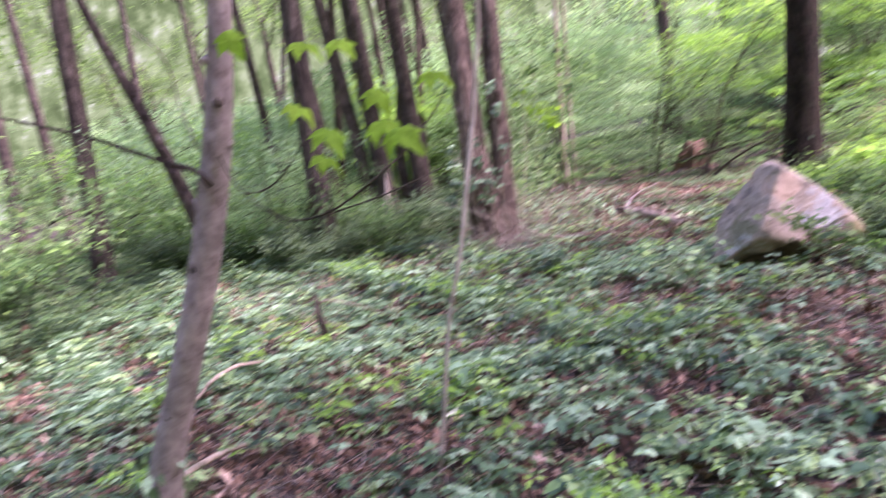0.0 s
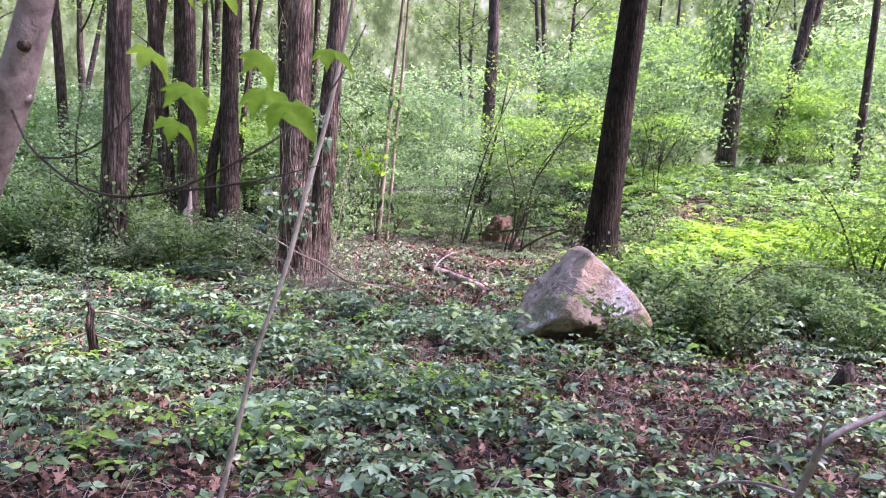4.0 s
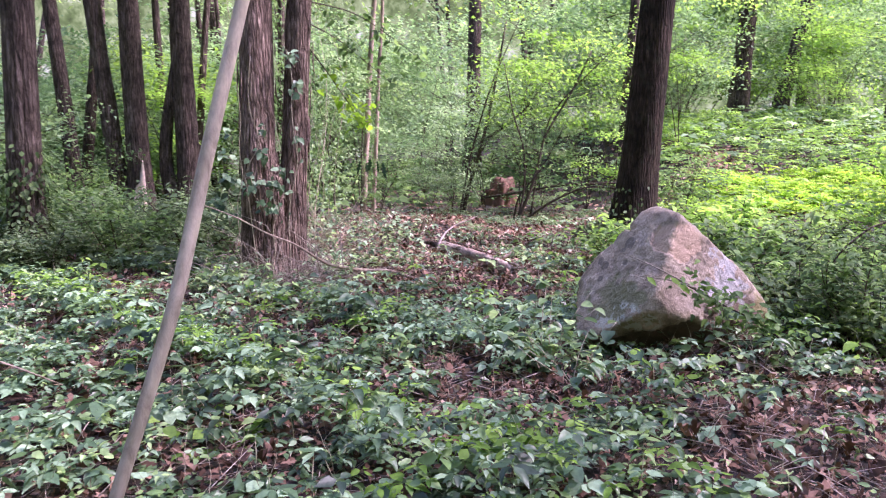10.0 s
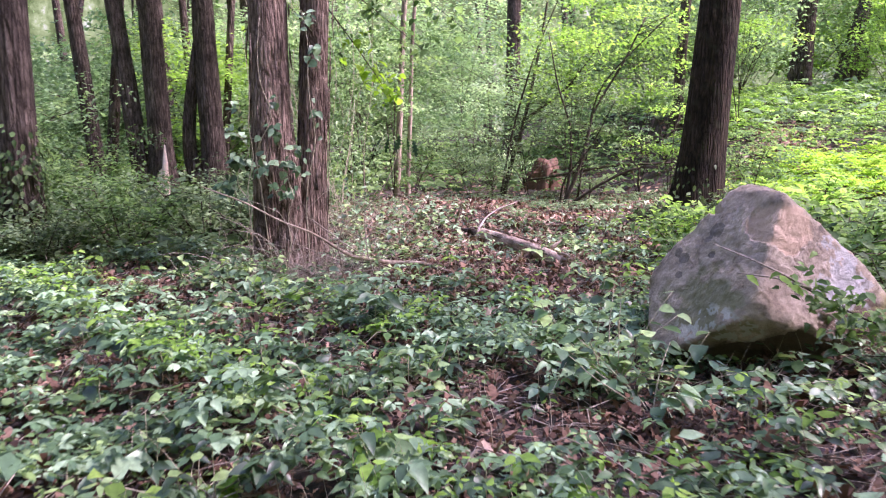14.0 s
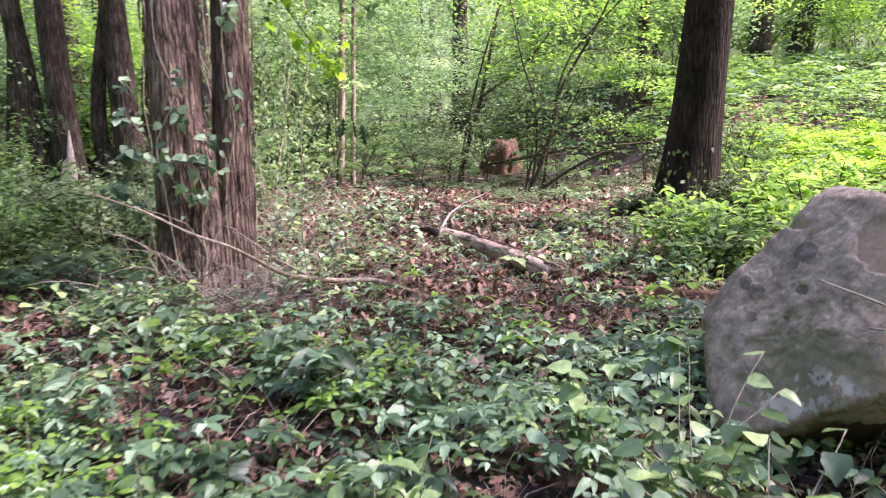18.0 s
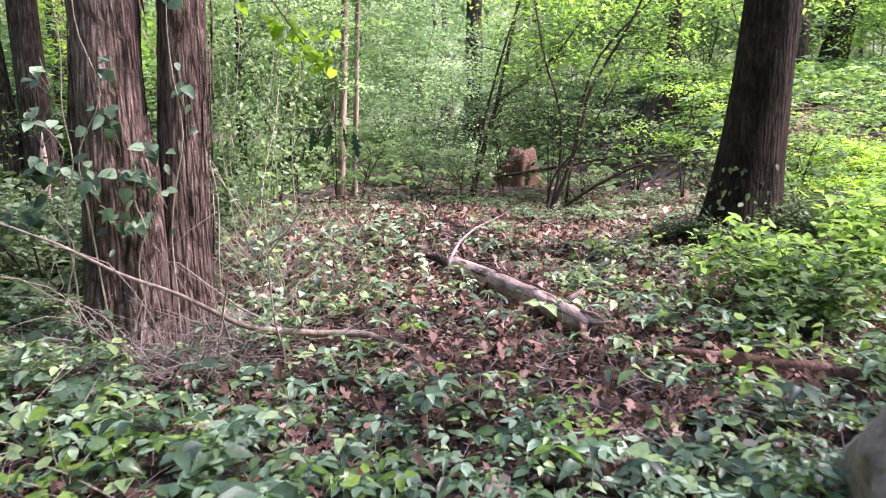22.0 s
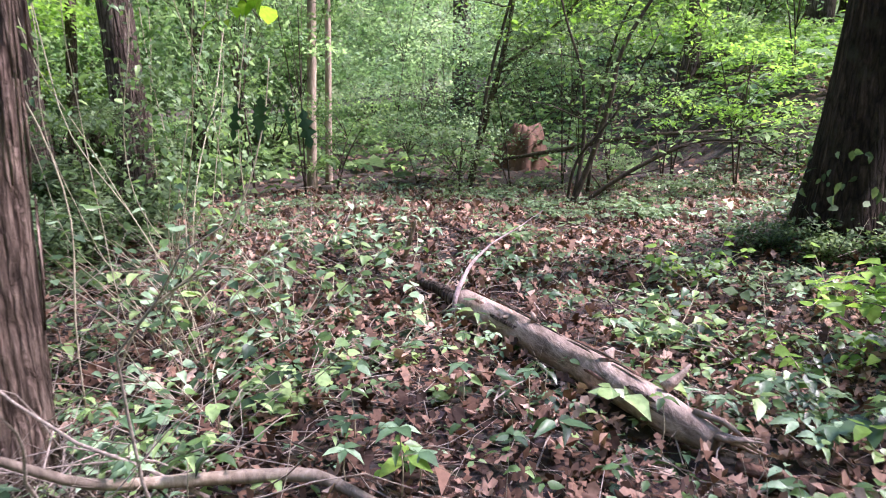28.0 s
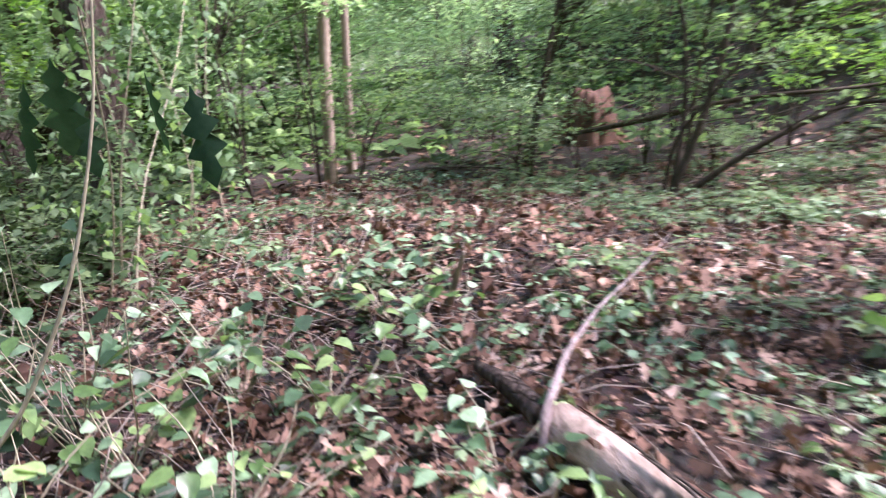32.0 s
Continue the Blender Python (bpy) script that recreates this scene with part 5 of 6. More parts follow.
for k, (x, y, low, high, wid, n, leaf, mat) in enumerate([
        (1.9, 14.6, 0.4, 1.9, 0.9, 2000, 0.055, GREEN_DULL), (0.9, 15.2, 0.6, 2.0, 0.9, 2600, 0.055, GREEN_DULL), (0.2, 14.0, 0.2, 0.9, 0.8, 1500, 0.05, GREEN_DULL), (2.9, 15.4, 0.8, 2.2, 1.0, 1800, 0.06, GREEN_SHRUB), (3.1, 14.0, 0.5, 1.6, 0.7, 1000, 0.065, GREEN_BRIGHT),
        (-0.2, 16.2, 0.3, 1.3, 0.9, 1400, 0.065, GREEN_DULL), (-1.2, 15.4, 0.3, 1.2, 0.8, 1400, 0.06, GREEN_SHRUB), (0.3, 18.5, 0.5, 2.4, 1.2, 1800, 0.08, GREEN_HAZED),
        (1.6, 15.6, 2.0, 3.6, 1.1, 1700, 0.09, GREEN_BRIGHT), (3.0, 16.0, 1.8, 3.6, 1.2, 1300, 0.09, GREEN_BRIGHT),
        (5.2, 17.0, 1.6, 4.0, 1.3, 1500, 0.1, GREEN_BRIGHT), (-2.6, 16.5, 0.8, 3.2, 1.1, 2600, 0.07, GREEN_SHRUB),
        (-0.6, 20.5, 1.4, 4.0, 1.4, 2200, 0.1, GREEN_HAZED), (-3.0, 13.0, 0.3, 1.5, 0.9, 2400, 0.06, GREEN_DULL), (-1.55, 15.3, 1.7, 3.2, 0.8, 1700, 0.075, GREEN_SHRUB), (-1.9, 14.2, 1.5, 3.0, 0.8, 1500, 0.07, GREEN_HAZED), (3.9, 12.6, 0.2, 1.1, 0.7, 1600, 0.06, GREEN_SHRUB)]):
    tone = "dull grey-green" if mat is GREEN_DULL else "bright yellow-green" if mat is GREEN_BRIGHT else "mid-green"
    foliage_shrub(x, y, low, high, wid, n, leaf, mat, tone + " fine-leaved shrub in layered sprays", 900 + k, name="leafy_shrub" if high < 2.5 else "leafy_sapling")
for x, y, sc, rz in ((2.35, 10.9, 0.4, 0), (3.0, 10.75, 0.55, 80), (2.15, 11.3, 0.36, 160), (3.4, 11.2, 0.6, 220), (2.7, 10.65, 0.4, 300)):
    shrub("leafy_bush", DARK_BROAD, x, y, "dark green bush at the foot of the dark tree", "bush", sc, rz)

# leafy branch of the twin trunks reaching over the clearing
TW = np.array((-1.97, 8.62, 0.0))
rw = np.random.default_rng(88)
for k, pts in enumerate([[(-1.52, 8.95, 2.75), (-1.2, 9.4, 2.62), (-0.8, 9.8, 2.3), (-0.45, 10.0, 2.02)], [(-1.52, 8.95, 2.55), (-1.3, 9.5, 2.2), (-1.1, 9.9, 1.85), (-0.95, 10.1, 1.6)], [(-1.5, 8.95, 2.95), (-1.0, 9.3, 2.9), (-0.5, 9.7, 2.6), (-0.1, 9.9, 2.3)]]):
    p = np.array(pts) - TW
    br = part("overhanging_branch", raw_mesh("overhanging_branch", *tube(p, (0.008, 0.006, 0.004, 0.002), 6, 0, 0, 4), BARK_STEM), twin)
    n = 60
    q = rw.uniform(0.8, 3, n)
    pos = np.stack([np.interp(q, range(4), p[:, w]) for w in range(3)], 1) + rw.normal(0, 1, (n, 3)) * np.array((0.11, 0.11, 0.07))
    fw, up = spread(rw, n, 0.4)
    part("leaves", leaf_cloud("leaves", pos, fw + np.array((0, 0, -0.5)), up, rw.uniform(0.06, 0.12, n), GREEN_MAPLE if k == 1 else GREEN_SHRUB, BROAD, rw), br, "fresh green broad leaves")

# drooping branch of the young tree with fresh lobed leaves
half = [(0.12, 0.02, 0.0), (0.26, 0.0, -0.02), (0.44, 0.03, -0.05), (0.38, 0.1, -0.03), (0.36, 0.19, 0.0), (0.46, 0.24, -0.03), (0.52, 0.36, -0.05), (0.62, 0.46, -0.08), (0.48, 0.47, -0.04), (0.36, 0.52, -0.01), (0.3, 0.5, 0.0), (0.31, 0.6, 0.0), (0.26, 0.7, -0.02), (0.17, 0.78, -0.04), (0.12, 0.9, -0.08)]
MAPLE_OUT = np.array([(0, 0, 0)] + half + [(0, 1.0, -0.12)] + [(-a, b, c) for a, b, c in half[::-1]] + [(0, 0.4, 0.03)])
MAPLE = (MAPLE_OUT, np.array([(32, k, k + 1) for k in range(31)] + [(32, 31, 0)]))
ORIGIN = np.array(beech.location)
bpts = np.array([(-1.24, 1.02, 1.86), (-1.0, 0.7, 1.74), (-0.7, 0.35, 1.66), (-0.42, 0.0, 1.64), (-0.22, -0.18, 1.67), (-0.06, -0.12, 1.77), (0.02, 0.0, 1.88), (0.06, 0.1, 2.02)])
branch = part("drooping_branch", raw_mesh("drooping_branch", *tube(bpts - ORIGIN, np.linspace(0.004, 0.0016, 8), 6, 0, 0, 4), BARK_STEM), beech)
b2 = np.array([(-0.9, 0.58, 1.71), (-0.72, 0.4, 1.71), (-0.55, 0.25, 1.76), (-0.45, 0.2, 1.85)])
part("side_twig", raw_mesh("side_twig", *tube(b2 - ORIGIN, (0.0035, 0.003, 0.0025, 0.0015), 5, 0, 0, 3), BARK_STEM), branch)
for pts in ([(-0.62, 0.25, 1.655), (-0.6, 0.2, 1.76), (-0.56, 0.16, 1.86)], [(-0.36, -0.06, 1.645), (-0.3, -0.1, 1.72), (-0.29, -0.12, 1.8)], [(-0.78, 0.45, 1.68), (-0.62, 0.3, 1.62), (-0.45, 0.15, 1.58)], [(-0.22, -0.18, 1.67), (-0.1, -0.16, 1.69), (0.02, -0.1, 1.73)]):
    part("side_twig", raw_mesh("side_twig", *tube(np.array(pts) - ORIGIN, (0.0025, 0.002, 0.001), 5, 0, 0, 3), BARK_STEM), branch)
rm = np.random.default_rng(8)
for px, py, pz, dx, dz, ln in [(-0.05, -0.2, 1.83, 0.8, -0.35, 0.13), (-0.1, -0.18, 1.85, 0.7, -0.2, 0.12), (-0.23, -0.16, 1.86, 0.6, -0.45, 0.12), (-0.28, -0.12, 1.8, 0.7, -0.35, 0.11), (-0.33, -0.1, 1.93, 0.6, -0.4, 0.11),
                               (-0.34, 0.0, 2.08, 0.7, -0.25, 0.12), (-0.24, 0.02, 2.07, 0.6, -0.3, 0.11), (-0.52, 0.0, 2.14, 0.4, -0.5, 0.11), (-0.12, -0.1, 1.93, 0.5, -0.5, 0.1), (-0.02, 0.0, 1.95, 0.8, -0.2, 0.11)]:
    f = np.array([[dx, rm.normal(-0.1, 0.25), dz]])
    part("maple_leaf", leaf_cloud("maple_leaf", np.array([[px, py, pz]]) - ORIGIN, f, np.array([[rm.normal(0, 0.25), -0.35, 1.0]]), ln * 0.76, GREEN_MAPLE, MAPLE, np.random.default_rng(3), np.array([rm.random()])), branch)

# oak leaves hanging from a thin twig over the clearing
ot = thing("oak_seedling", -1.62, 9.5, 0.0, "thin pale arching oak seedling with dark drooping lobed leaves", "sapling")
oo = np.array((-1.62, 9.5, 0.0))
part("stem", raw_mesh("stem", *tube(np.array([(-1.62, 9.5, -0.02), (-1.45, 9.5, 0.36), (-1.22, 9.52, 0.52), (-1.08, 9.55, 0.66), (-0.95, 9.57, 0.9), (-0.87, 9.6, 1.18), (-0.84, 9.62, 1.42)]) - oo, (0.007, 0.006, 0.006, 0.005, 0.004, 0.003, 0.002), 5, 0, 0, 4), VINE), ot)
part("side_twig", raw_mesh("side_twig", *tube(np.array([(-1.3, 9.5, 0.47), (-1.05, 9.35, 0.62), (-0.9, 9.25, 0.6), (-0.8, 9.2, 0.5)]) - oo, (0.004, 0.003, 0.003, 0.002), 5, 0, 0, 3), VINE), ot)
OAK_OUT = np.array([(0.0, 0.0, 0.0), (0.05, 0.12, 0.0), (0.17, 0.2, -0.03), (0.08, 0.3, 0.0), (0.27, 0.42, -0.06), (0.1, 0.5, 0.0), (0.28, 0.66, -0.07), (0.09, 0.72, 0.0), (0.15, 0.86, -0.04), (0.0, 1.0, -0.08),
                    (-0.14, 0.84, -0.04), (-0.09, 0.7, 0.0), (-0.29, 0.62, -0.07), (-0.1, 0.48, 0.0), (-0.26, 0.38, -0.06), (-0.07, 0.28, 0.0), (-0.15, 0.18, -0.03), (-0.05, 0.1, 0.0), (0, 0.3, 0.04), (0, 0.55, 0.05), (0, 0.78, 0.02)])
OAK_TRI = np.array([(18, a, a + 1) for a in range(0, 4)] + [(19, a, a + 1) for a in range(4, 7)] + [(20, a, a + 1) for a in range(7, 11)] + [(19, a, a + 1) for a in range(11, 14)] + [(18, a, a + 1) for a in range(14, 17)] + [(18, 17, 0), (18, 4, 19), (19, 7, 20), (20, 11, 19), (19, 14, 18)])
ro = np.random.default_rng(14)
for k in range(6):
    pp = np.array([[-1.05 + 0.065 * k, 9.61 + ro.normal(0, 0.07), 1.28 - 0.03 * (k % 3)]]) - oo
    part("oak_leaf", leaf_cloud("oak_leaf", pp, np.array([[0.12 * (k - 3.5) + ro.normal(0, 0.12), ro.normal(0, 0.2), -1.0]]), np.array([[ro.normal(0, 0.7), -1.0, 0.1]]), ro.uniform(0.14, 0.19), GREEN_OAK, (OAK_OUT * np.array([0.72, 1.0, 1.6]), OAK_TRI), np.random.default_rng(4), np.array([ro.random()])), ot)

# vines hanging beside the twin trunks
rng = np.random.default_rng(64)
for i in range(7):
    x = rng.uniform(-1.95, -1.4)
    y = rng.uniform(9.0, 10.6)
    v = thing("hanging_vine", x, y, float(ground_z(x, y)), "thin pale vine hanging from above with small leaves", "vine", "hanging vines")
    top = rng.uniform(2.6, 4.5)
    zz = np.linspace(top, rng.uniform(0.0, 0.35), 11)
    k = np.linspace(0, 1, 11)
    px = -rng.uniform(0.3, 0.95) * (1 - k ** 1.6) + rng.uniform(0.05, 0.2) * np.sin(k * rng.uniform(4, 9) + rng.random() * 6) + np.cumsum(rng.normal(0, 0.025, 11))
    py = np.cumsum(rng.normal(0, 0.08, 11))
    pts = np.stack([px - px[-1], py - py[-1], zz], 1)
    part("stem", raw_mesh("stem", *tube(pts, np.full(11, rng.uniform(0.002, 0.0045)), 4, 0, 0, 3), VINE), v)
    n = int(rng.integers(14, 46))
    pos = pts[rng.integers(0, 9, n)] + rng.normal(0, 0.09, (n, 3))
    fw, up = spread(rng, n, 0.5)
    part("vine_leaves", leaf_cloud("vine_leaves", pos, fw + np.array((0, 0, -0.4)), up, rng.uniform(0.04, 0.085, n), (GREEN_SHRUB, GREEN_CREEPER, GREEN_GROUND)[i % 3], OVATE, rng), v)
for i in range(8):
    x, y = rng.uniform(-2.7, -1.7), rng.uniform(11.4, 13.6)
    v = thing("leafy_vine_curtain", x, y, float(ground_z(x, y)), "leafy vine hanging in a loose curtain", "vine", "vine curtains")
    pts = wander(rng, (0, 0, 0), (0.05, 0.02, 1), 4.5, 8, 0.16)
    part("stem", raw_mesh("stem", *tube(pts, np.linspace(0.005, 0.003, 9), 5, 0, 0, 2), VINE), v)
    n = 460
    pos = pts[rng.integers(1, 9, n)] + rng.normal(0, 1, (n, 3)) * np.array([0.24, 0.24, 0.3])
    fw, up = spread(rng, n, 0.5)
    part("vine_leaves", leaf_cloud("vine_leaves", pos, fw + np.array((0, 0, -0.6)), up, rng.uniform(0.04, 0.085, n), (GREEN_SHRUB, GREEN_HAZED, GREEN_DULL)[i % 3], SPRIG, rng), v)

def brier(x, y, label, n, size, mat, seed, h=0.7, reach=0.45):
    """A loose low plant: a few arching stems, each with broad separate leaves."""
    rng = np.random.default_rng(seed)
    t = thing("broad_leaved_plant", x, y, float(ground_z(x, y)) - 0.01, label, "plant", "broad-leaved plants")
    for k in range(n):
        a = k * 2.4 + rng.random()
        p = wander(rng, (0, 0, 0), (math.cos(a) * reach / h, math.sin(a) * reach / h, 1), h * rng.uniform(0.7, 1.1), 6, 0.14, 0.05)
        st = part("stem", raw_mesh("stem", *tube(p, np.linspace(0.004, 0.0015, 7), 4, 0, 0, 2), VINE), t)
        for j in range(2, 7):
            b = rng.random() * 6.283
            f = np.array([[math.cos(b), math.sin(b), rng.normal(-0.25, 0.2)]])
            part("leaf", leaf_cloud("leaf", p[j:j + 1], f, np.array([[rng.normal(0, 0.25), rng.normal(-0.15, 0.25), 1.0]]), size * rng.uniform(0.75, 1.2), mat, BROAD, rng), st)


for k, (x, y, n, size, mat, h) in enumerate([(-1.05, 9.1, 9, 0.075, GREEN_CREEPER, 0.45), (-1.25, 9.35, 9, 0.08, GREEN_CREEPER, 0.55), (-0.95, 10.0, 8, 0.075, GREEN_CREEPER, 0.5), (-1.35, 10.4, 7, 0.1, GREEN_CREEPER, 0.7), (-0.75, 10.7, 6, 0.09, GREEN_GROUND, 0.5), (-1.5, 9.9, 9, 0.085, GREEN_CREEPER, 0.9), (-1.25, 9.7, 9, 0.085, GREEN_CREEPER, 0.7), (-1.6, 10.6, 9, 0.09, GREEN_CREEPER, 0.9), (-1.15, 10.9, 9, 0.085, GREEN_CREEPER, 0.6),
                                             (0.62, 5.45, 9, 0.11, GREEN_GROUND, 0.68), (0.5, 5.75, 8, 0.11, GREEN_GROUND, 0.55), (0.75, 5.15, 8, 0.11, GREEN_CREEPER, 0.55), (1.2, 5.2, 6, 0.09, GREEN_CREEPER, 0.35), (1.7, 5.15, 6, 0.09, GREEN_GROUND, 0.3), (1.35, 5.42, 7, 0.09, GREEN_CREEPER, 0.34), (1.05, 5.5, 6, 0.08, GREEN_GROUND, 0.34), (1.62, 5.36, 6, 0.085, GREEN_GROUND, 0.32), (2.0, 5.3, 7, 0.08, GREEN_GROUND, 0.34), (2.3, 5.3, 6, 0.08, GREEN_CREEPER, 0.3),
                                             (0.95, 9.9, 9, 0.09, GREEN_CREEPER, 0.32), (1.15, 10.2, 8, 0.085, GREEN_GROUND, 0.35), (0.85, 10.15, 7, 0.08, GREEN_CREEPER, 0.3), (0.4, 11.5, 6, 0.09, GREEN_GROUND, 0.35), (-0.2, 10.35, 5, 0.1, GREEN_CREEPER, 0.35), (0.15, 9.9, 5, 0.1, GREEN_CREEPER, 0.3),
                                             (-0.5, 12.1, 6, 0.1, GREEN_CREEPER, 0.45), (-1.5, 7.9, 6, 0.09, GREEN_CREEPER, 0.4), (-2.2, 8.1, 7, 0.1, GREEN_CREEPER, 0.5), (1.5, 10.9, 6, 0.08, GREEN_BRIGHT, 0.5), (2.0, 10.2, 6, 0.09, GREEN_BRIGHT, 0.45),
                                             (-1.8, 7.3, 8, 0.09, GREEN_GROUND, 0.5), (-1.2, 6.8, 8, 0.09, GREEN_GROUND, 0.42), (-0.85, 7.0, 7, 0.085, GREEN_CREEPER, 0.36), (-1.55, 7.0, 7, 0.09, GREEN_BRIGHT, 0.4), (-2.4, 7.8, 8, 0.09, GREEN_GROUND, 0.5),
                                             (1.05, 6.75, 8, 0.1, GREEN_CREEPER, 0.34), (0.8, 6.95, 7, 0.085, GREEN_GROUND, 0.32), (1.1, 7.3, 6, 0.08, GREEN_CREEPER, 0.3), (1.3, 8.9, 7, 0.075, GREEN_GROUND, 0.35), (1.45, 9.4, 7, 0.075, GREEN_BRIGHT, 0.35), (-1.05, 7.5, 6, 0.075, GREEN_BRIGHT, 0.34),
                                             (-1.15, 4.3, 7, 0.09, GREEN_BRIGHT, 0.33), (-0.8, 5.0, 7, 0.085, GREEN_GROUND, 0.36), (-0.3, 5.5, 7, 0.085, GREEN_GROUND, 0.36), (1.75, 8.0, 7, 0.08, GREEN_BRIGHT, 0.5), (-0.35, 6.6, 6, 0.08, GREEN_GROUND, 0.32),
                                             (0.7, 10.9, 7, 0.085, GREEN_CREEPER, 0.26), (0.45, 11.0, 7, 0.08, GREEN_CREEPER, 0.3), (-0.55, 9.7, 7, 0.085, GREEN_CREEPER, 0.28), (-0.3, 11.2, 7, 0.085, GREEN_CREEPER, 0.4), (1.15, 10.6, 8, 0.085, GREEN_CREEPER, 0.3), (-0.6, 11.6, 8, 0.09, GREEN_GROUND, 0.45), (-1.0, 11.8, 8, 0.09, GREEN_CREEPER, 0.5), (0.95, 9.3, 6, 0.085, GREEN_CREEPER, 0.24), (-0.8, 9.3, 7, 0.09, GREEN_CREEPER, 0.3), (0.2, 9.35, 6, 0.085, GREEN_CREEPER, 0.2), (0.3, 11.35, 8, 0.085, GREEN_CREEPER, 0.28), (1.2, 9.75, 9, 0.09, GREEN_CREEPER, 0.28), (-0.35, 10.0, 8, 0.08, GREEN_CREEPER, 0.22), (-0.1, 10.75, 6, 0.08, GREEN_GROUND, 0.2), (-0.75, 10.3, 8, 0.08, GREEN_CREEPER, 0.26)]):
    size *= 0.85
    if y > 9 and mat is GREEN_CREEPER:
        mat, size, n = (GREEN_GROUND, GREEN_CREEPER, GREEN_CREEPER)[k % 3], size * 0.9, n + 1
    brier(x, y, ("bright green" if mat is GREEN_BRIGHT else "blue-green" if mat is GREEN_CREEPER else "mid-green") + " broad-leaved plant with thin arching stems", n, size, mat, 800 + k, h)

# ---- litter and ground plants ----
def cover(rng, n, x0, x1, y0, y1, keep):
    x, y = rng.uniform(x0, x1, n), rng.uniform(y0, y1, n)
    k = rng.random(n) < keep(x, y)
    return x[k], y[k]


def clear_of(x, y):
    """1 away from boulder, trunks and logs."""
    m = ((x - 1.6) / 0.5) ** 2 + ((y - 6.15) / 0.38) ** 2 > 1
    m &= (x + 1.96) ** 2 + (y - 8.62) ** 2 > 0.06
    m &= (x + 1.66) ** 2 + (y - 8.8) ** 2 > 0.04
    m &= (x - 2.8) ** 2 + (y - 11.3) ** 2 > 0.09
    m &= (np.abs(x + (y - 10.42) * 0.44) > 0.085) | (y < 8.6) | (y > 10.5)
    return m


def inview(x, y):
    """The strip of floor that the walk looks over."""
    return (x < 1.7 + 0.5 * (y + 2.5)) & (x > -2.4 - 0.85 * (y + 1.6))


def bare(x, y):
    """How bare of plants the floor is: the leaf-strewn clearing and small gaps."""
    b = np.exp(-((x - 0.1 + 0.08 * (y - 9)) / (1.75 - 0.8 * S(10, 13, y))) ** 2) * S(6.7, 8.0, y) * (1 - 0.7 * S(11.5, 14, y))
    g = S(0.15, 0.5, wob(x, y, 1.9, 1.0))
    g2 = S(0.05, 0.4, wob(x, y, 4.3, 5.0)) * 0.95
    near = 1.2 * np.exp(-((x - 1.4) / 0.6) ** 2 - ((y - 5.25) / 0.36) ** 2) + np.exp(-((x + 1.6) / 1.0) ** 2 - ((y - 1.7) / 1.05) ** 2) + 0.75 * np.exp(-((x - 1.7) / 0.9) ** 2 - ((y - 4.4) / 0.75) ** 2) + 0.6 * np.exp(-((x - 2.0) / 1.1) ** 2 - ((y - 2.6) / 1.0) ** 2)
    return np.clip(b * 0.9 + 0.85 * g + g2 * 0.6 + 0.95 * near, 0, 1)


def litter_tint(rng, x, y):
    """Paler fresh leaves lie in drifts, old dark ones between."""
    return np.clip(0.95 * rng.random(len(x)) ** 1.25 + 0.06 + 0.28 * wob(x, y, 2.1, 6.0) + 0.15 * wob(x, y, 7.0, 1.0), 0, 1)


rng = np.random.default_rng(91)
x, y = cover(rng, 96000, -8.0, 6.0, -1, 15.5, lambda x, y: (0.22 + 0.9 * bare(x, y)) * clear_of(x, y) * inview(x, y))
n = len(x)
fw, up = spread(rng, n, 0.55)
fw[:, 2] = rng.normal(0.08, 0.6, n)
pos = np.stack([x, y, ground_z(x, y) + 0.012 + 0.045 * rng.random(n) ** 2], 1)
tagged(new("leaf_litter", leaf_cloud("leaf_litter", pos, fw, up, 0.025 + 0.085 * rng.random(n) ** 1.6, LITTER, OAK, rng, litter_tint(rng, x, y))), "fallen dry pinkish-brown oak leaves", "leaf litter", kind="stuff")
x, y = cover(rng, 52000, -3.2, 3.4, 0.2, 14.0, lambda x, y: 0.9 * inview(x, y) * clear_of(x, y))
n = len(x)
fw, up = spread(rng, n, 0.6)
fw[:, 2] = rng.normal(0.05, 0.5, n)
tagged(new("leaf_litter", leaf_cloud("leaf_litter", np.stack([x, y, ground_z(x, y) + 0.008 + 0.04 * rng.random(n) ** 2], 1), fw, up, rng.uniform(0.02, 0.06, n), LITTER, SIMPLE, rng, 0.9 * litter_tint(rng, x, y))), "crumbled dry brown leaves under the creeper", "leaf litter", kind="stuff")
x, y = cover(rng, 4200, -2.4, 3.2, 7.2, 13.0, lambda x, y: (0.15 + 0.75 * bare(x, y)) * clear_of(x, y) * S(-0.3, 0.4, wob(x, y, 2.1, 6.0)))
n = len(x)
fw, up = spread(rng, n, 0.4)
fw[:, 2] = rng.normal(0.1, 0.5, n)
tagged(new("leaf_litter", leaf_cloud("leaf_litter", np.stack([x, y, ground_z(x, y) + 0.035 + 0.03 * rng.random(n)], 1), fw, up + rng.normal(0, 0.3, (n, 3)), rng.uniform(0.06, 0.105, n), LITTER, OAK, rng, litter_tint(rng, x, y))), "large curled dry oak leaves in the clearing", "leaf litter", kind="stuff")
x, y = cover(rng, 34000, -22, 24, 14, 40, lambda x, y: 0.9 + 0 * x)
n = len(x)
fw, up = spread(rng, n, 0.35)
tagged(new("leaf_litter", leaf_cloud("leaf_litter", np.stack([x, y, ground_z(x, y) + 0.03], 1), fw, up, rng.uniform(0.08, 0.17, n), LITTER, SPRIG, rng)), "fallen dry leaves under the far trees", "leaf litter", kind="stuff")


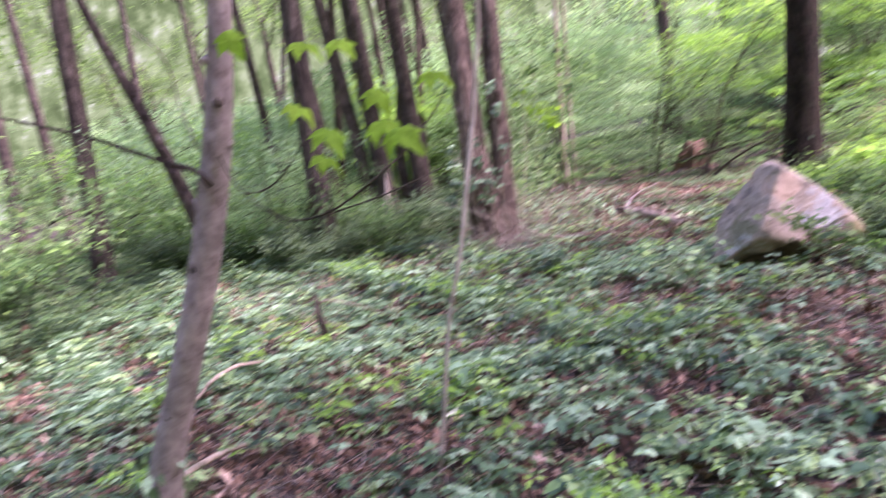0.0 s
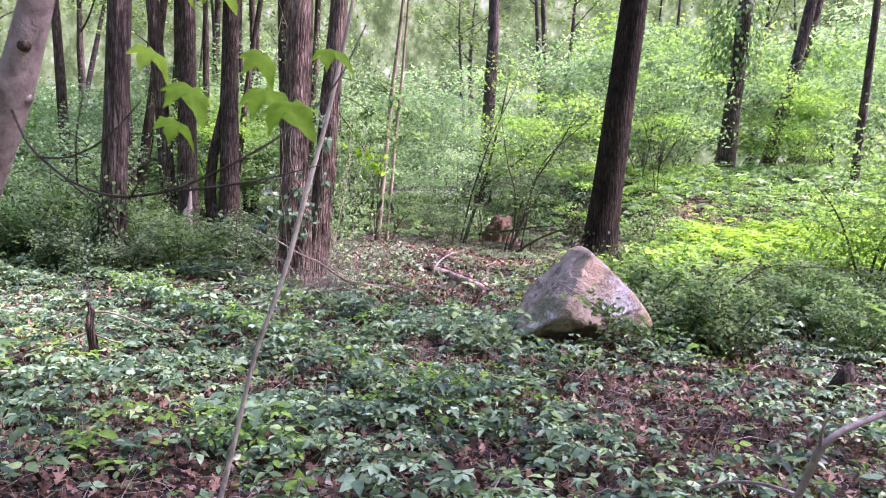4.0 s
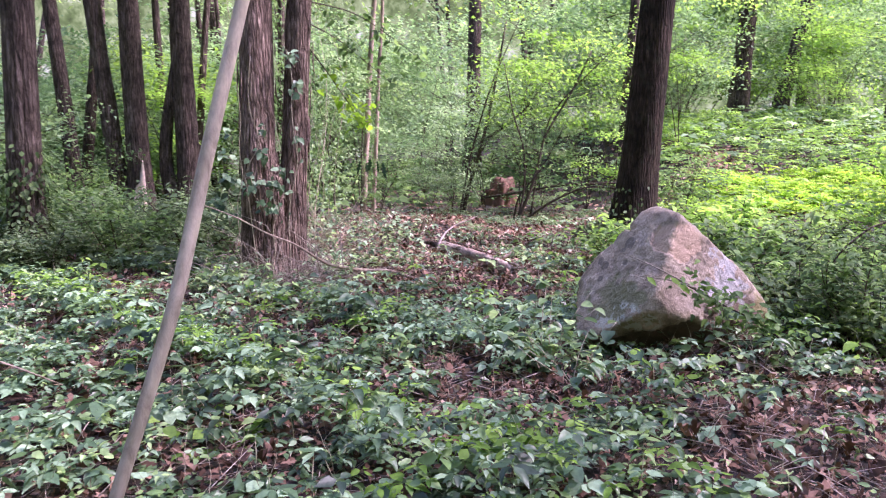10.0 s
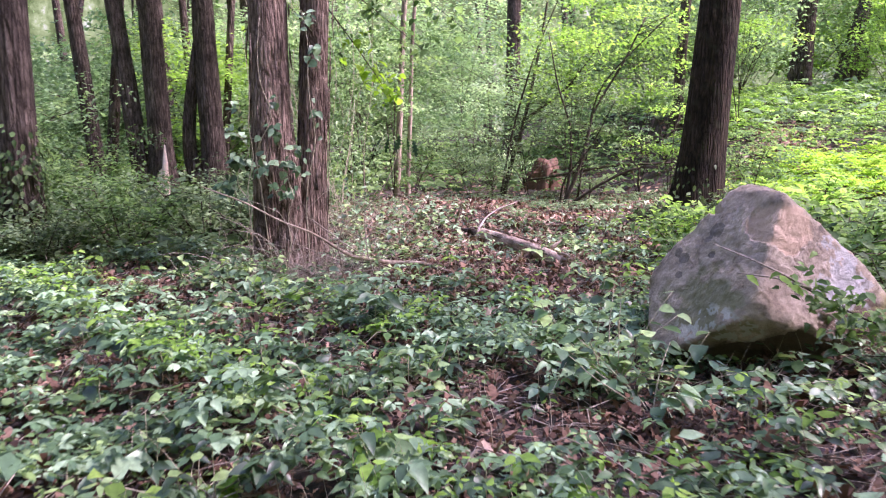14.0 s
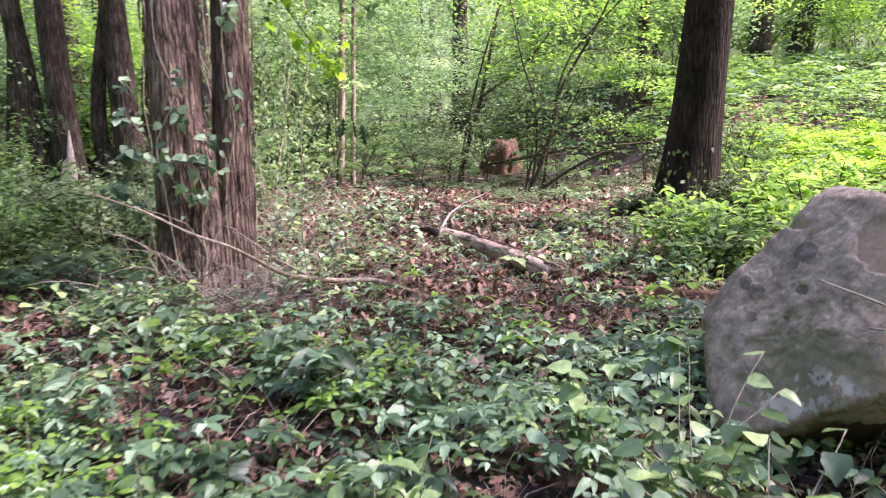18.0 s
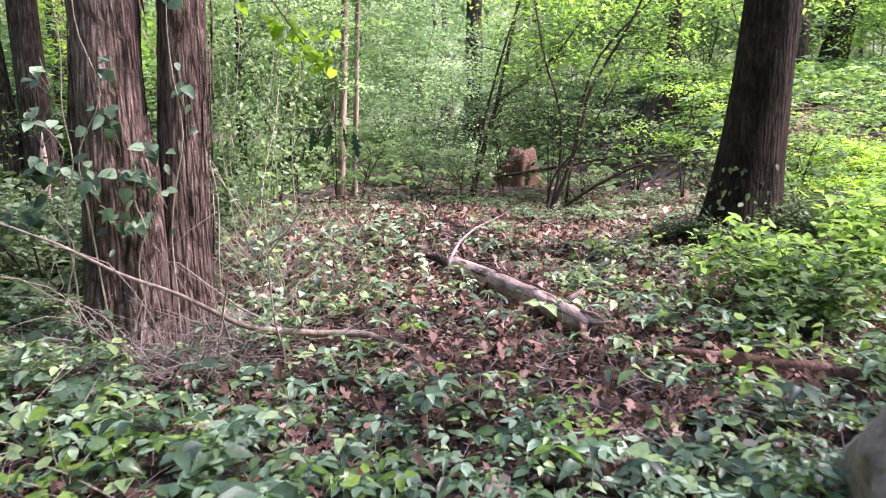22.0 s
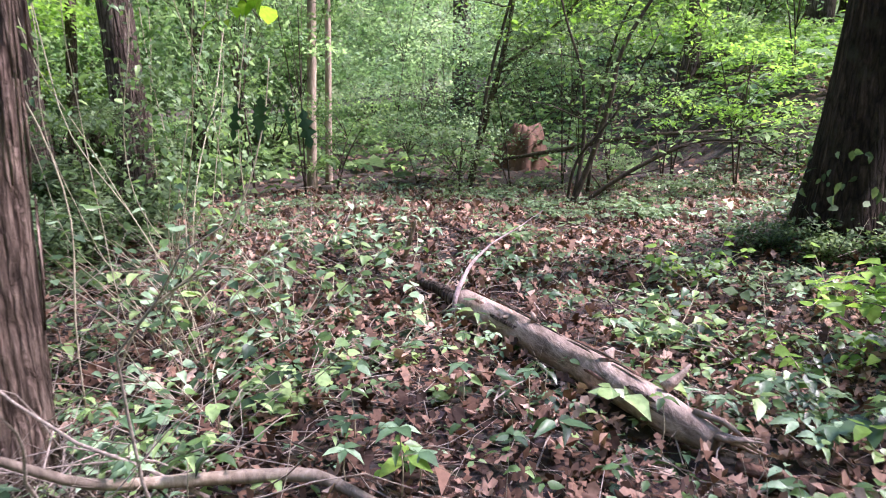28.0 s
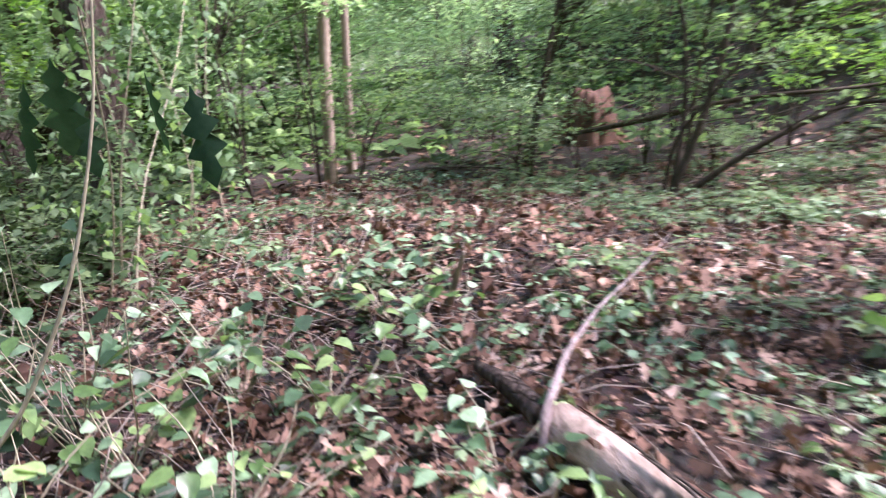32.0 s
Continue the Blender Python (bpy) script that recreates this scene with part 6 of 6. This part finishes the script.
x, y = cover(rng, 52000, -16, 16, -14, 14, lambda x, y: 0.9 * (~inview(x, y) | (y < -0.7)) * (np.hypot(x, y) < 18))
n = len(x)
fw, up = spread(rng, n, 0.35)
tagged(new("leaf_litter", leaf_cloud("leaf_litter", np.stack([x, y, ground_z(x, y) + 0.03], 1), fw, up, rng.uniform(0.08, 0.17, n), LITTER, SPRIG, rng)), "fallen dry leaves around the path", "leaf litter", kind="stuff")


def fine_sticks(name, label, x, y, lengths, rise, radius, mat, rng):
    """Thin three-sided stems, many in one mesh."""
    n = len(x)
    a = rng.random(n) * 6.283
    d = np.stack([np.cos(a), np.sin(a), rise], 1)
    d = unit(d)
    p0 = np.stack([x, y, ground_z(x, y) + 0.012], 1)
    side = unit(np.cross(d, np.array([0.1, 0.2, 1.0])))
    nrm = np.cross(side, d)
    bend = rng.normal(0, 0.12, (n, 1)) * side + rng.normal(0.04, 0.06, (n, 1)) * nrm
    rings = []
    for f, w in ((0.0, 1.0), (0.5, 0.85), (1.0, 0.4)):
        c = p0 + d * (lengths * f)[:, None] + bend * (lengths * 4 * f * (1 - f))[:, None]
        for q in range(3):
            t = q * 2.0944
            rings.append(c + (math.cos(t) * side + math.sin(t) * nrm) * (radius * w)[:, None])
    v = np.stack(rings, 1).reshape(-1, 3)
    tf = np.array([(r * 3 + q, r * 3 + (q + 1) % 3, r * 3 + 3 + (q + 1) % 3, r * 3 + 3 + q) for r in range(2) for q in range(3)])
    f = (tf[None] + (np.arange(n) * 9)[:, None, None]).reshape(-1, 4)
    tagged(new(name, raw_mesh(name, v, f, mat)), label, "twigs", kind="stuff")


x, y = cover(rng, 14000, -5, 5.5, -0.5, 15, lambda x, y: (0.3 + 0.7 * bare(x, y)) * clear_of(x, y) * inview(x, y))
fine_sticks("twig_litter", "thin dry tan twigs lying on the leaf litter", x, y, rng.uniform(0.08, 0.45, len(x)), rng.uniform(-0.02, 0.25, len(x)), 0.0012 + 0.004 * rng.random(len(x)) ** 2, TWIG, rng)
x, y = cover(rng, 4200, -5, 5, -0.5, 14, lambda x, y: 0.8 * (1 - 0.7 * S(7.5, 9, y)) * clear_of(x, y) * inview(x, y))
fine_sticks("plant_stalks", "thin pale green stalks of ground plants", x, y, rng.uniform(0.08, 0.36, len(x)), rng.uniform(0.4, 3.0, len(x)), rng.uniform(0.001, 0.002, len(x)), VINE, rng)
x, y = cover(rng, 260, -2.8, -0.7, 8.6, 12.5, lambda x, y: 0.9 + 0 * x)
fine_sticks("dead_stalks", "tangled dry grey stalks beside the trunks", x, y, rng.uniform(0.2, 0.75, len(x)), rng.uniform(0.05, 1.0, len(x)), rng.uniform(0.0015, 0.004, len(x)), TWIG, rng)
a, d = rng.random(900) * 6.283, rng.random(900) ** 0.6
fine_sticks("twig_tangle", "tangle of fine dry grey twigs at the foot of the twin trunks", -1.8 + 0.72 * d * np.cos(a), 8.42 + 0.5 * d * np.sin(a), rng.uniform(0.12, 0.5, 900), rng.uniform(0.0, 1.3, 900), rng.uniform(0.0012, 0.003, 900), TWIG, rng)


def creepers(rng, x, y, hmin, hmax, leaflet, fingers, mat, form):
    n = len(x)
    mound = np.clip(0.3 + 0.6 * wob(x, y, 2.7, 0.7) + 0.35 * wob(x, y, 6.1, 2.2), 0, 1.2)
    h = hmin + (hmax - hmin) * np.clip(mound * rng.uniform(0.35, 1.15, n) + rng.normal(0, 0.12, n), 0, 1.2)
    heart = np.stack([x, y, ground_z(x, y) + h], 1)
    tilt = np.stack([rng.normal(0, 0.3, n), rng.normal(-0.1, 0.3, n), np.ones(n)], 1)
    a0 = rng.random(n) * 6.283
    big = np.exp(rng.normal(-0.08, 0.33, n))
    P, F, U, Z, T = [], [], [], [], []
    base = np.clip(0.75 * rng.random(n) + 0.25 * mound + 0.2 * wob(x, y, 1.3, 4.0), 0, 1)
    for k in range(fingers):
        a = a0 + k * (5.0 if fingers > 3 else 6.283) / fingers + rng.normal(0, 0.12, n)
        f = np.stack([np.cos(a), np.sin(a), rng.normal(-0.18, 0.13, n)], 1)
        P.append(heart + f * 0.008)
        F.append(f)
        U.append(tilt + rng.normal(0, 0.12, (n, 3)))
        Z.append(rng.uniform(0.75, 1.2, n) * leaflet * big)
        T.append(np.clip(base + rng.normal(0, 0.15, n), 0, 1))
    return np.concatenate(P), np.concatenate(F), np.concatenate(U), np.concatenate(Z), mat, form, np.concatenate(T)


def ground_cover(name, label, args, rng):
    P, F, U, Z, mat, form, T = args
    tagged(new(name, leaf_cloud(name, P, F, U, Z, mat, form, rng, T)), label, "ground plants", kind="stuff")


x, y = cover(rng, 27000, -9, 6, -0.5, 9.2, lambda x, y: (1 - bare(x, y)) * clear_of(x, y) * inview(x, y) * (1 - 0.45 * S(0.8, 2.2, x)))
ground_cover("creeper_carpet", "carpet of blue-green five-leaved creeper", creepers(rng, x, y, 0.04, 0.34, 0.066, 5, GREEN_CREEPER, OVATE), rng)
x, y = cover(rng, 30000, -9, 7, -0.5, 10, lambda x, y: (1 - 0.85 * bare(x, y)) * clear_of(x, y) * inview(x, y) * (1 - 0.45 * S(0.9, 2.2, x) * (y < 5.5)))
ground_cover("ground_plants", "low green three-leaved ground plants", creepers(rng, x, y, 0.03, 0.36, 0.056, 3, GREEN_GROUND, OVATE), rng)
x, y = cover(rng, 9000, -4, 3.2, 0.5, 8.6, lambda x, y: S(0.1, 0.5, wob(x, y, 1.5, 7.0) + 0.4 * wob(x, y, 5.2, 3.0)) * (1 - bare(x, y)) * clear_of(x, y) * inview(x, y))
ground_cover("ground_plants", "fresh yellow-green plants growing through the creeper", creepers(rng, x, y, 0.1, 0.4, 0.055, 3, GREEN_BRIGHT, OVATE), rng)
x, y = cover(rng, 6000, -2.6, 1.2, 9.2, 14, lambda x, y: (0.2 + 0.75 * S(0.0, 0.45, wob(x, y, 2.9, 1.0))) * S(-0.6, 0.8, -x) * (1 - 0.6 * bare(x, y)) * clear_of(x, y))
ground_cover("creeper_carpet", "small blue-green creeper leaves among leaf litter", creepers(rng, x, y, 0.02, 0.2, 0.04, 5, GREEN_DULL, SIMPLE), rng)
x, y = cover(rng, 9000, 0.2, 4.2, 10.3, 15.5, lambda x, y: (0.25 + 0.7 * S(-0.1, 0.4, wob(x, y, 2.0, 5.0))) * (1 - 0.8 * bare(x, y)) * clear_of(x, y))
ground_cover("ground_plants", "low grey-green plants under the shrubs", creepers(rng, x, y, 0.03, 0.22, 0.045, 4, GREEN_DULL, SIMPLE), rng)
x, y = cover(rng, 9000, -3, 4, 8, 15.5, lambda x, y: (0.12 + 0.8 * S(0.0, 0.5, wob(x, y, 2.3, 3.0))) * (1 - 0.6 * bare(x, y)) * clear_of(x, y))
ground_cover("ground_plants", "scattered small green plants among leaf litter", creepers(rng, x, y, 0.02, 0.17, 0.048, 4, GREEN_CREEPER, OVATE), rng)
def clearing(x, y):
    """1 on the small leaf-strewn opening that runs up the bank."""
    return np.exp(-(((x - 5.7) - 0.3 * (y - 16)) / 0.55) ** 2 - ((y - 16.0) / 1.3) ** 2)


def lime(x, y):
    """1 on the low sunlit growth on the bank."""
    return S(0.0, 0.5, 1.15 - np.hypot((x - 6.6) / 2.6, (y - 13.2) / 1.7) + 0.25 * wob(x, y, 1.7, 3.0))


x, y = cover(rng, 30000, 2.6, 16, 9.0, 26, lambda x, y: S(2.6, 4.2, x - 0.12 * (y - 9)) * S(9.0, 10.5, y) * (1 - 0.97 * clearing(x, y)) * (1 - 0.8 * lime(x, y)))
# sun patches put into the leaf colour: a random mask picks the brighter copy
lit = rng.random(len(x)) < 0.3 + 0.6 * S(-0.25, 0.25, wob(x, y, 0.55, 2.2))
ground_cover("sunlit_ground_plants", "bright yellow-green plants covering the slope", creepers(rng, x[lit], y[lit], 0.1, 0.6, 0.085, 4, GREEN_BRIGHT, SPRIG), rng)
ground_cover("slope_ground_plants", "mid-green plants covering the slope", creepers(rng, x[~lit], y[~lit], 0.1, 0.5, 0.08, 4, GREEN_SHRUB, SPRIG), rng)
x, y = cover(rng, 26000, 3.4, 10, 10.5, 16, lambda x, y: 0.95 * lime(x, y) * (1 - clearing(x, y)))
ground_cover("lime_ground_plants", "low dense sunlit lime-green growth on the bank", creepers(rng, x, y, 0.06, 0.26, 0.06, 4, GREEN_LIME, SPRIG), rng)
x, y = cover(rng, 5200, 4.2, 8.0, 13, 19.5, lambda x, y: 0.95 * clearing(x, y))
n = len(x)
fw, up = spread(rng, n, 0.4)
tagged(new("leaf_litter", leaf_cloud("leaf_litter", np.stack([x, y, ground_z(x, y) + 0.04], 1), fw, up, rng.uniform(0.07, 0.13, n), LITTER, OAK, rng, 0.5 + 0.5 * rng.random(n))), "pale dry leaves on an open patch of the bank", "leaf litter", kind="stuff")
x, y = cover(rng, 26000, -20, -1.8, 3, 24, lambda x, y: S(1.8, 3.2, -x) * 0.9 * ((y > 8.5) | (x < -4.5 - 0.35 * y)))
ground_cover("woodland_ground_plants", "dense dull green woodland ground plants", creepers(rng, x, y, 0.08, 0.5, 0.105, 4, GREEN_DARK, SPRIG), rng)
x, y = cover(rng, 22000, -30, 30, 16, 48, lambda x, y: 0.95 - 0.95 * clearing(x, y))
ground_cover("far_ground_plants", "green plants on the far forest floor", creepers(rng, x[x < 4], y[x < 4], 0.1, 0.6, 0.18, 4, GREEN_SHRUB, SPRIG), rng)
# far bank plants take the leaf colour paled for haze
ground_cover("far_ground_plants", "pale green plants on the far bank", creepers(rng, x[x >= 4], y[x >= 4], 0.1, 0.6, 0.18, 4, GREEN_HAZED, SPRIG), rng)


x, y = cover(rng, 14000, -15, 15, -12, 10, lambda x, y: 0.85 * (1 - 0.7 * bare(x, y)) * (~inview(x, y) | (y < -0.3)) * ((x > -4) | (y < 4)))
ground_cover("outer_ground_plants", "green creeper spreading away from the path", creepers(rng, x, y, 0.05, 0.3, 0.1, 4, GREEN_CREEPER, SPRIG), rng)


# single creeper and seedling plants that stand out along the way
def creeper_plant(seed, h, leaflet, fingers, mat):
    rng = np.random.default_rng(seed)
    stem = raw_mesh("stem", *tube([(0, 0, -0.01), (0.01, 0.005, h * 0.5), (0, 0, h)], (0.003, 0.0025, 0.002), 4), VINE)
    leaves = []
    for k in range(fingers):
        a = k * 6.283 / fingers + rng.normal(0, 0.12)
        f = np.array([[math.cos(a), math.sin(a), rng.normal(-0.2, 0.15)]])
        leaves.append(leaf_cloud("leaflet", np.array([[0, 0, h]]), f, np.array([[0, -0.1, 1.0]]), leaflet * rng.uniform(0.85, 1.2), mat, OVATE, rng))
    return stem, leaves


PLANTS = [creeper_plant(400 + i, 0.12 + 0.03 * i, 0.066 + 0.008 * (i % 3), 5 if i % 2 else 3, GREEN_CREEPER if i % 2 else GREEN_GROUND) for i in range(6)]
rng = np.random.default_rng(410)
x, y = cover(rng, 420, -2.2, 1.6, 2.2, 9.5, lambda x, y: (0.55 - 0.4 * bare(x, y)) * clear_of(x, y))
for i in range(len(x)):
    stem, leaves = PLANTS[i % 6]
    p = thing("creeper_plant", x[i], y[i], float(ground_z(x[i], y[i])), "blue-green five-leaved creeper plant in leaf litter" if i % 2 else "green three-leaved plant in leaf litter", "plant", "creeper plants", rng.uniform(0, 360))
    part("stem", stem, p)
    for m in leaves:
        part("leaflet", m, p)
